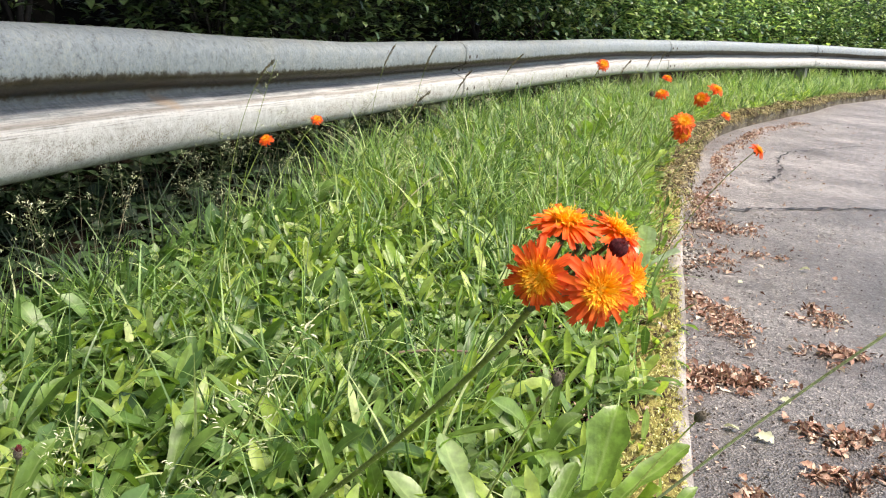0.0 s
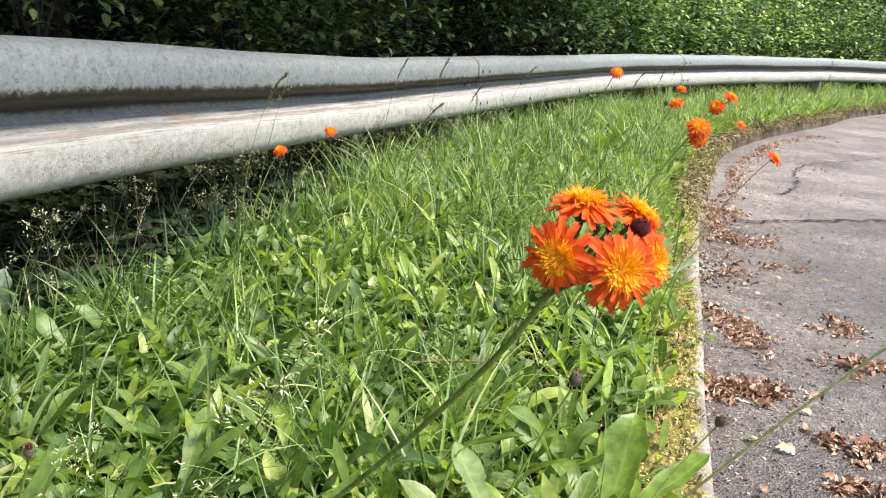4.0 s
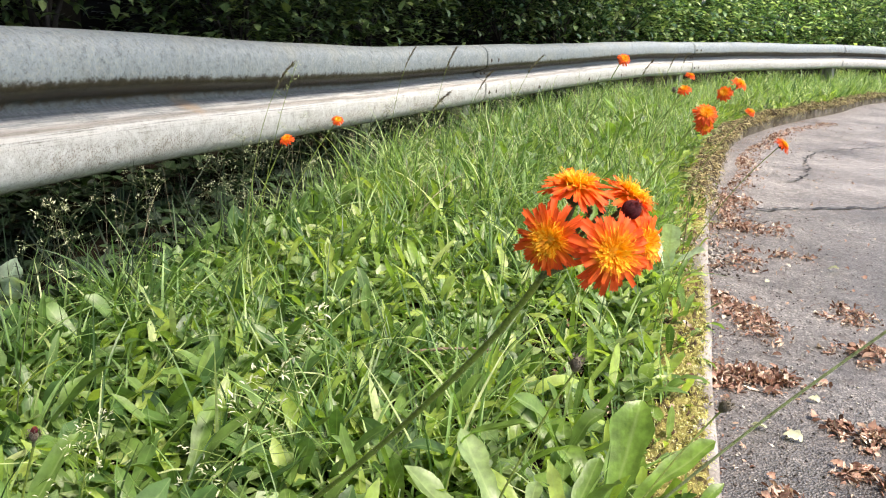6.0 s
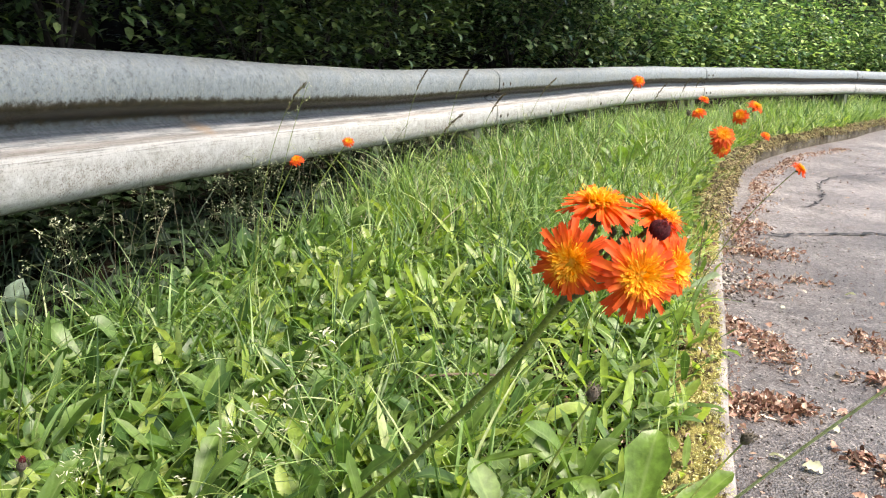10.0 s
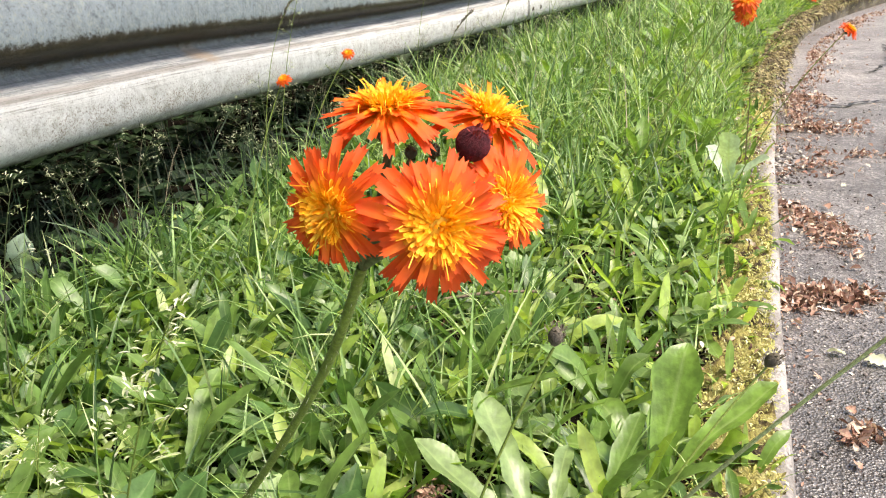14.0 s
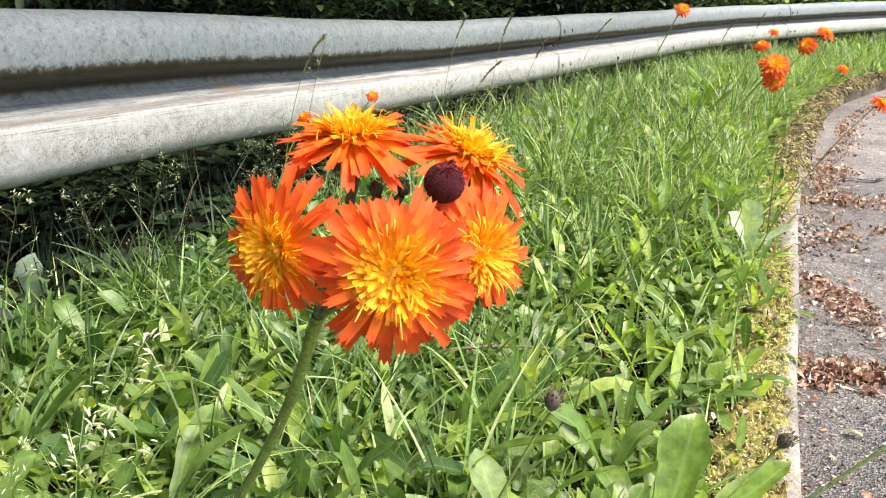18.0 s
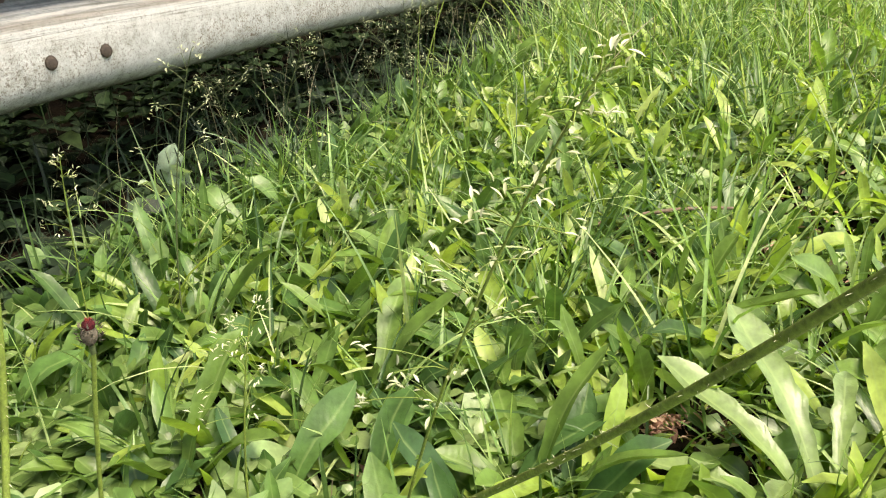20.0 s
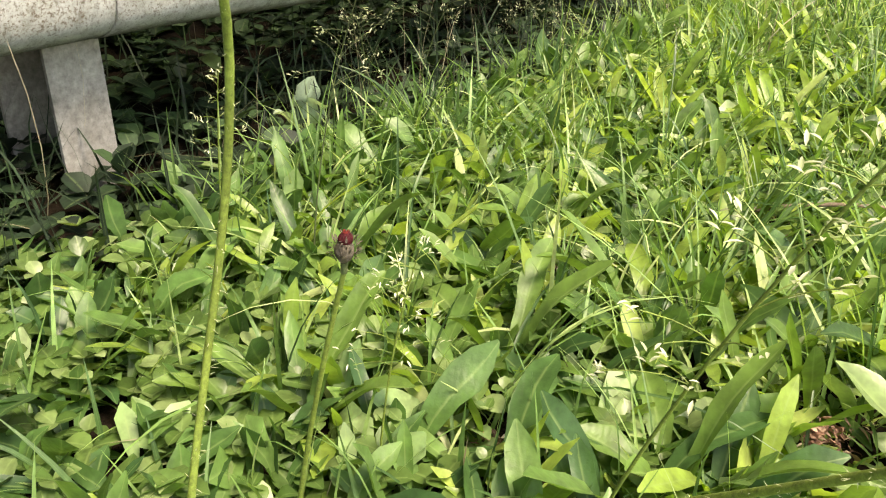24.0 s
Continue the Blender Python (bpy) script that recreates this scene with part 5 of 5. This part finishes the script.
LAB = "single orange hawkweed flower on a thin stem in the grass"
simple(LAB, (-0.36, 1.38, 0.08), (-0.266, 1.412, 0.447), [((-0.262, 1.410, 0.453), (-0.2, -0.5, 0.8), 0.95)])
simple(LAB, (-0.36, 1.72, 0.08), (-0.218, 1.742, 0.443), [((-0.214, 1.740, 0.449), (0.1, -0.6, 0.7), 0.95)])
simple(LAB, (0.50, 1.66, 0.08), (0.655, 1.56, 0.472), [((0.662, 1.557, 0.478), (0.6, -0.3, 0.7), 1.35)])
simple("orange hawkweed with two heads above the kerb", (0.16, 1.13, 0.08), (0.352, 1.11, 0.556), [((0.360, 1.103, 0.570), (-0.1, -0.7, 0.6), 1.25), ((0.362, 1.106, 0.555), (0.25, -0.9, 0.1), 1.15)])
simple(LAB, (0.16, 1.43, 0.08), (0.300, 1.402, 0.618), [((0.305, 1.400, 0.624), (0.1, -0.7, 0.5), 0.85)])
simple("orange hawkweed with two heads above the kerb", (0.30, 1.56, 0.08), (0.528, 1.525, 0.568), [((0.5224, 1.5225, 0.5706), (-0.5, -0.6, 0.5), 1.15), ((0.5499, 1.527, 0.589), (0.3, -0.4, 0.8), 1.2)])
simple(LAB, (0.36, 1.75, 0.08), (0.503, 1.728, 0.553), [((0.5068, 1.7258, 0.559), (-0.3, -0.4, 0.8), 1.1)], [((0.487, 1.73, 0.556), (0, 0, 1), 1.1, BUD_DARK)])
simple(LAB, (0.55, 2.26, 0.08), (0.665, 2.243, 0.557), [((0.6685, 2.2424, 0.563), (0.2, -0.3, 0.9), 1.1)])
simple(LAB, (0.55, 1.98, 0.08), (0.720, 1.92, 0.499), [((0.7244, 1.918, 0.505), (0.3, -0.5, 0.8), 0.95)])
hawkweed("tall orange hawkweed with a hairy slender stem in the grass", spline([(-0.305, 0.345, 0.08), (-0.292, 0.374, 0.21), (-0.280, 0.396, 0.325), (-0.274, 0.408, 0.377), (-0.266, 0.412, 0.417), (-0.257, 0.411, 0.457), (-0.248, 0.402, 0.494), (-0.228, 0.362, 0.55), (-0.203, 0.309, 0.590)], 0.012)[0],
         [((-0.200, 0.305, 0.601), (0.3, -0.8, 0.4), 0.95)], thick=0.0014, fuzzy=420)
simple("leaning hawkweed stalk with a dark closed bud", (0.12, 0.60, 0.08), (0.266, 0.648, 0.35), [], [((0.269, 0.647, 0.356), (0.5, -0.2, 0.8), 1.3, BUD_DARK)])
simple("hawkweed stalk with a grey closed bud", (0.0, 0.50, 0.08), (0.104, 0.507, 0.441), [], [((0.105, 0.507, 0.448), (0.1, 0, 1), 1.1, BUD_DARK)])
simple("young hawkweed stalk with a dark bud just opening", (-0.28, 0.42, 0.08), (-0.214, 0.39, 0.43), [], [((-0.213, 0.389, 0.437), (0.1, 0, 1), 0.7, BUD_DARK), ((-0.2125, 0.389, 0.440), (0.1, 0, 1), 0.38, BUD_MAROON)], thick=0.0009)


# ---- seeding grasses ----
def panicle(root, tip, spread, n, seed, first=14, label="slender seeding grass stalk with pale spikelets", size=1.0):
    g = np.random.default_rng(seed)
    ob = thing("seed_grass", root, label, "grass stalk", "seeding grasses")
    a, d = np.zeros(3), np.array(tip, float) - np.array(root, float)
    line = bezier(a, d * [0.1, 0.1, 0.4], d * [0.6, 0.6, 0.8], d, 24)
    sets = [tube(line, np.linspace(0.0011, 0.0004, 24), 6)]
    seeds = []
    for k in range(n):
        q = first + (k * (24 - first)) // n
        o = line[q]
        t = g.uniform(0, 6.28)
        r = spread * (1.15 - (q - first) / (25 - first)) * g.uniform(0.5, 1.1)
        e = o + np.array([math.cos(t) * r, math.sin(t) * r, r * g.uniform(-0.1, 0.8)])
        sets.append(tube(bezier(o, o + (e - o) * 0.3 + [0, 0, r * 0.2], e, e, 5), np.full(5, 0.00025), 4))
        m = g.integers(3, 7)
        b = e + g.normal(0, 0.0028, (m, 3))
        seeds.append(blades(b, np.full(m, t) + g.normal(0, 0.6, m), g.normal(0.4, 0.5, m), np.full(m, 0.2), size * g.uniform(0.0045, 0.0075, m), size * g.uniform(0.0014, 0.0022, m), 3, "oval", 0.7))
    child("stalk", raw("stalk", *joined(sets)[:2], M_DARKSTEM if "white" in label else M_STEM), ob)
    v, f, u = joined(seeds)
    child("spikelets", raw("spikelets", v, f, M_SEED, u), ob, "pale green spikelets")


panicle((-0.19, 0.50, 0.08), (-0.064, 0.418, 0.503), 0.024, 26, 1, 14, size=0.8)
panicle((-0.33, 0.66, 0.08), (-0.290, 0.65, 0.305), 0.028, 20, 2, 12, size=0.8)
panicle((-0.62, 0.92, 0.08), (-0.585, 0.90, 0.34), 0.03, 16, 5, 14)
panicle((-0.538, 0.970, 0.08), (-0.441, 0.930, 0.431), 0.04, 14, 3, label="slender dull grass stalk with a few white spikelets")
panicle((-0.40, 1.80, 0.08), (-0.305, 1.756, 0.56), 0.02, 12, 4)
for k in range(30):
    s, w = 1.25 + 0.115 * k + 0.1 * math.sin(k * 5), 1.24 + 0.14 * math.sin(k * 3.7)
    p = on_verge(np.array([s]), np.array([w]))[0]
    panicle(tuple(p), tuple(p + [0.12 * math.sin(k * 2.1), -0.05, 0.2 + 0.07 * math.sin(k * 1.3)]), 0.07, 26, 110 + k, 11, "fine airy grass panicle with white spikelets under the barrier", 0.95)
for k in range(12):
    s, w = 1.6 + 0.5 * k, 0.45 + 0.3 * math.sin(k * 2.7)
    p = on_verge(np.array([s]), np.array([w]))[0]
    panicle(tuple(p), tuple(p + [0.08 * math.sin(k * 1.9), 0.03, 0.36 + 0.06 * math.sin(k * 3.1)]), 0.012, 12, 40 + k, 14, "upright grass stalk with a narrow seed spike")


# dark seed spikes standing in front of the beam
def spike(tip, k):
    root = np.array([tip[0] - 0.10 + 0.03 * math.sin(k), tip[1] - 0.03, 0.08])
    g = np.random.default_rng(k)
    ob = thing("seed_grass", tuple(root), "upright grass stalk with a narrow brown seed spike", "grass stalk", "seeding grasses")
    d = np.array(tip) - root
    line = bezier((0, 0, 0), d * [0.05, 0.05, 0.45], d * [0.35, 0.35, 0.88], d, 24)
    child("stalk", raw("stalk", *tube(line, np.linspace(0.0009, 0.0005, 24), 6)[:2], M_STEM), ob)
    q = g.uniform(18.2, 22.9, 90)
    i = q.astype(int)
    b = line[i] + (line[i + 1] - line[i]) * (q - i)[:, None] + g.normal(0, 0.0012, (90, 3))
    v, f, u = blades(b, g.normal(0, 0.9, 90), np.full(90, 0.9), np.full(90, 0.1), g.uniform(0.006, 0.011, 90), np.full(90, 0.002), 3, "oval", 0.7)
    child("spikelets", raw("spikelets", v, f, M_SPIKE, u), ob, "brown seed spike")


M_SPIKE = leaf_mat("brown seed spike", [(0, (0.08, 0.06, 0.04)), (1, (0.24, 0.2, 0.13))], (1, 1, 0.8), 0.6, 0.15, 0.0)
for k, tip in enumerate([(-0.314, 1.777, 0.558), (-0.076, 2.351, 0.585), (0.041, 2.455, 0.589), (0.136, 2.236, 0.539), (0.025, 2.019, 0.495), (0.321, 2.658, 0.574), (0.771, 3.068, 0.566), (1.0, 3.6, 0.58), (1.25, 4.3, 0.57)]):
    spike(tip, k)

# a leaning stalk beside the kerb
line = spline([(0.009, 0.541, 0.075), (0.068, 0.514, 0.2), (0.137, 0.484, 0.32), (0.214, 0.450, 0.44), (0.301, 0.412, 0.56), (0.348, 0.392, 0.62)], 0.02)[0]
ob = thing("grass_stalk", tuple(line[0]), "bare leaning green grass stalk beside the kerb", "grass stalk")
child("stalk", raw("stalk", *tube(line - line[0], np.linspace(0.0013, 0.0008, len(line)), 7)[:2], M_STALK), ob)


# ---- single large-leaved weeds near the camera ----
def broad_plant(place, n, long, wide, material, seed, label):
    g = np.random.default_rng(seed)
    weed(label, place, [(q * 360 / n + g.normal(0, 14), g.uniform(55, 84), g.uniform(0.3, 0.9), long * g.uniform(0.7, 1.1), wide * g.uniform(0.8, 1.15)) for q in range(n)], material, seed)


def weed(label, place, leaves, material, seed):
    """leaves: (turn degrees, rise degrees, bend, length, width)."""
    g = np.random.default_rng(seed)
    ob = thing("weed_plant", place, label, "weed", "broad-leaved weeds")
    for t, r, b, L, W in leaves:
        d = blades(np.zeros((1, 3)), np.array([radians(t)]), np.array([radians(r)]), np.array([b]), np.array([L]), np.array([W]), 14, "toothed" if material in (M_LONGLEAF, M_JAGGED) else "lance", 0.5, np.array([g.normal(0, 0.3)]), 0.13, 0.12)
        child("leaf", raw("leaf", d[0], d[1], material, d[2]), ob)
    return ob


weed("hawksbeard rosette with long pale green toothed leaves", (0.11, 0.725, 0.075), [(143, 52, 0.7, 0.19, 0.034), (112, 62, 0.9, 0.21, 0.036), (75, 60, 0.9, 0.15, 0.02), (300, 50, 1.0, 0.13, 0.02), (20, 55, 1, 0.14, 0.02), (190, 35, 0.6, 0.12, 0.02), (165, 30, 0.5, 0.15, 0.022)], M_LONGLEAF, 1)
weed("broad wavy dock leaf standing in the sun beside the moss", (0.235, 0.855, 0.075), [(62, 72, 0.6, 0.175, 0.052), (28, 44, 0.5, 0.19, 0.034), (120, 55, 0.8, 0.13, 0.036), (250, 45, 0.9, 0.12, 0.03), (165, 50, 0.7, 0.12, 0.03)], M_DOCK, 7)
weed("tall broad green weed leaf standing beside the kerb", (0.17, 0.80, 0.075), [(-60, 78, 0.6, 0.17, 0.03), (-20, 60, 0.6, 0.16, 0.024), (60, 60, 0.8, 0.14, 0.026), (200, 50, 0.9, 0.13, 0.026)], M_PLANTAIN, 2)
weed("greyish pale green thistle leaf at the verge edge", (-0.775, 1.43, 0.08), [(300, 84, 0.5, 0.13, 0.05), (330, 78, 0.7, 0.10, 0.04), (230, 70, 0.8, 0.09, 0.035)], M_PALE, 3)
weed("grey-green upright leaf beside the kerb", (0.60, 1.98, 0.075), [(250, 80, 0.5, 0.16, 0.05), (120, 70, 0.7, 0.12, 0.04), (-20, 65, 0.8, 0.12, 0.03)], M_PALE, 4)
for k, (x, y) in enumerate([(-0.42, 0.72), (-0.28, 0.85), (-0.12, 0.72), (-0.5, 0.95), (0.02, 1.0), (-0.3, 1.12), (0.2, 1.0), (-0.18, 0.98)]):
    weed("plantain with upright ribbed lance-shaped leaves", (x, y, 0.075), [(q * 61 + k * 23, 62 + 18 * math.sin(q * 2.1 + k), 0.8, 0.13 + 0.04 * math.sin(q + k), 0.024) for q in range(6)], M_PLANTAIN, 20 + k)

for k, (x, y, n, long, wide, mat) in enumerate([(0.84, 3.95, 6, 0.22, 0.05, M_DOCK), (0.90, 4.12, 5, 0.2, 0.045, M_DOCK), (1.07, 4.8, 6, 0.24, 0.055, M_DOCK), (0.30, 3.05, 5, 0.2, 0.045, M_DOCK), (0.20, 2.85, 5, 0.17, 0.035, M_PLANTAIN),
                                                (0.385, 3.25, 3, 0.15, 0.08, M_PALE), (0.55, 2.75, 5, 0.17, 0.035, M_DOCK), (0.05, 2.55, 6, 0.17, 0.03, M_PLANTAIN), (-0.28, 2.3, 5, 0.16, 0.03, M_PLANTAIN), (0.62, 2.35, 5, 0.15, 0.035, M_DOCK),
                                                (-0.1, 3.3, 5, 0.2, 0.035, M_PLANTAIN), (0.35, 3.9, 5, 0.22, 0.04, M_PLANTAIN), (1.3, 5.5, 5, 0.25, 0.05, M_DOCK), (0.42, 2.1, 5, 0.15, 0.03, M_DOCK), (-0.34, 3.75, 4, 0.2, 0.05, M_PALE)]):
    broad_plant((x, y, 0.075), n, long, wide, mat, 60 + k, "grey-green broad weed leaves standing in the long grass" if mat == M_PALE else "bright green broad weed leaves standing in the long grass")

# jagged dandelions scattered over the verge
JAGGED = []
for k in range(34):
    p = on_verge(np.array([0.45 + 0.13 * k + 0.05 * math.sin(k * 3.1)]), np.array([0.55 + 0.36 * math.sin(k * 2.4)]))[0]
    p[2] = 0.075
    at = Matrix.Translation(p) @ Matrix.Rotation(k * 1.9, 4, "Z") @ Matrix.Scale(0.8 + 0.1 * (k % 5), 4)
    if k < 3:
        leaves = [(q * 60 + 20 * math.sin(q * 3 + k), 48 + 20 * math.sin(q * 2.3 + k), 0.7 + 0.3 * math.sin(q + k), 0.085 + 0.025 * math.sin(q * 1.7 + k), 0.019) for q in range(6)]
        plant = weed("dandelion rosette with jagged green leaves among the weeds", (0, 0, 0), leaves, M_JAGGED, 40 + k)
        plant.matrix_basis = at
        JAGGED.append(plant)
    else:
        copy_thing(JAGGED[k % 3], at)

# pale downy puff caught in the grass, and a dry stick
puff = bmesh.new()
bmesh.ops.create_icosphere(puff, subdivisions=3, radius=0.009)
for v in puff.verts:
    v.co *= 1 + 0.3 * noise.noise(v.co * 300)
me = bpy.data.meshes.new("seed_puff")
puff.to_mesh(me)
puff.free()
me.materials.append(M_SEED)
ob = tagged(new("seed_puff", me), "white downy seed puff caught among the leaves", "seed head")
ob.location = (-0.025, 0.985, 0.148)
line = bezier((-0.065, 1.265, 0.118), (0.01, 1.27, 0.138), (0.07, 1.28, 0.138), (0.13, 1.31, 0.122), 16)
tagged(new("stick", raw("stick", *tube(line, np.linspace(0.0035, 0.002, 16), 7)[:2], plain("dry twig", (0.17, 0.125, 0.085), 0.8))), "thin dry brown stick lying in the grass", "stick")
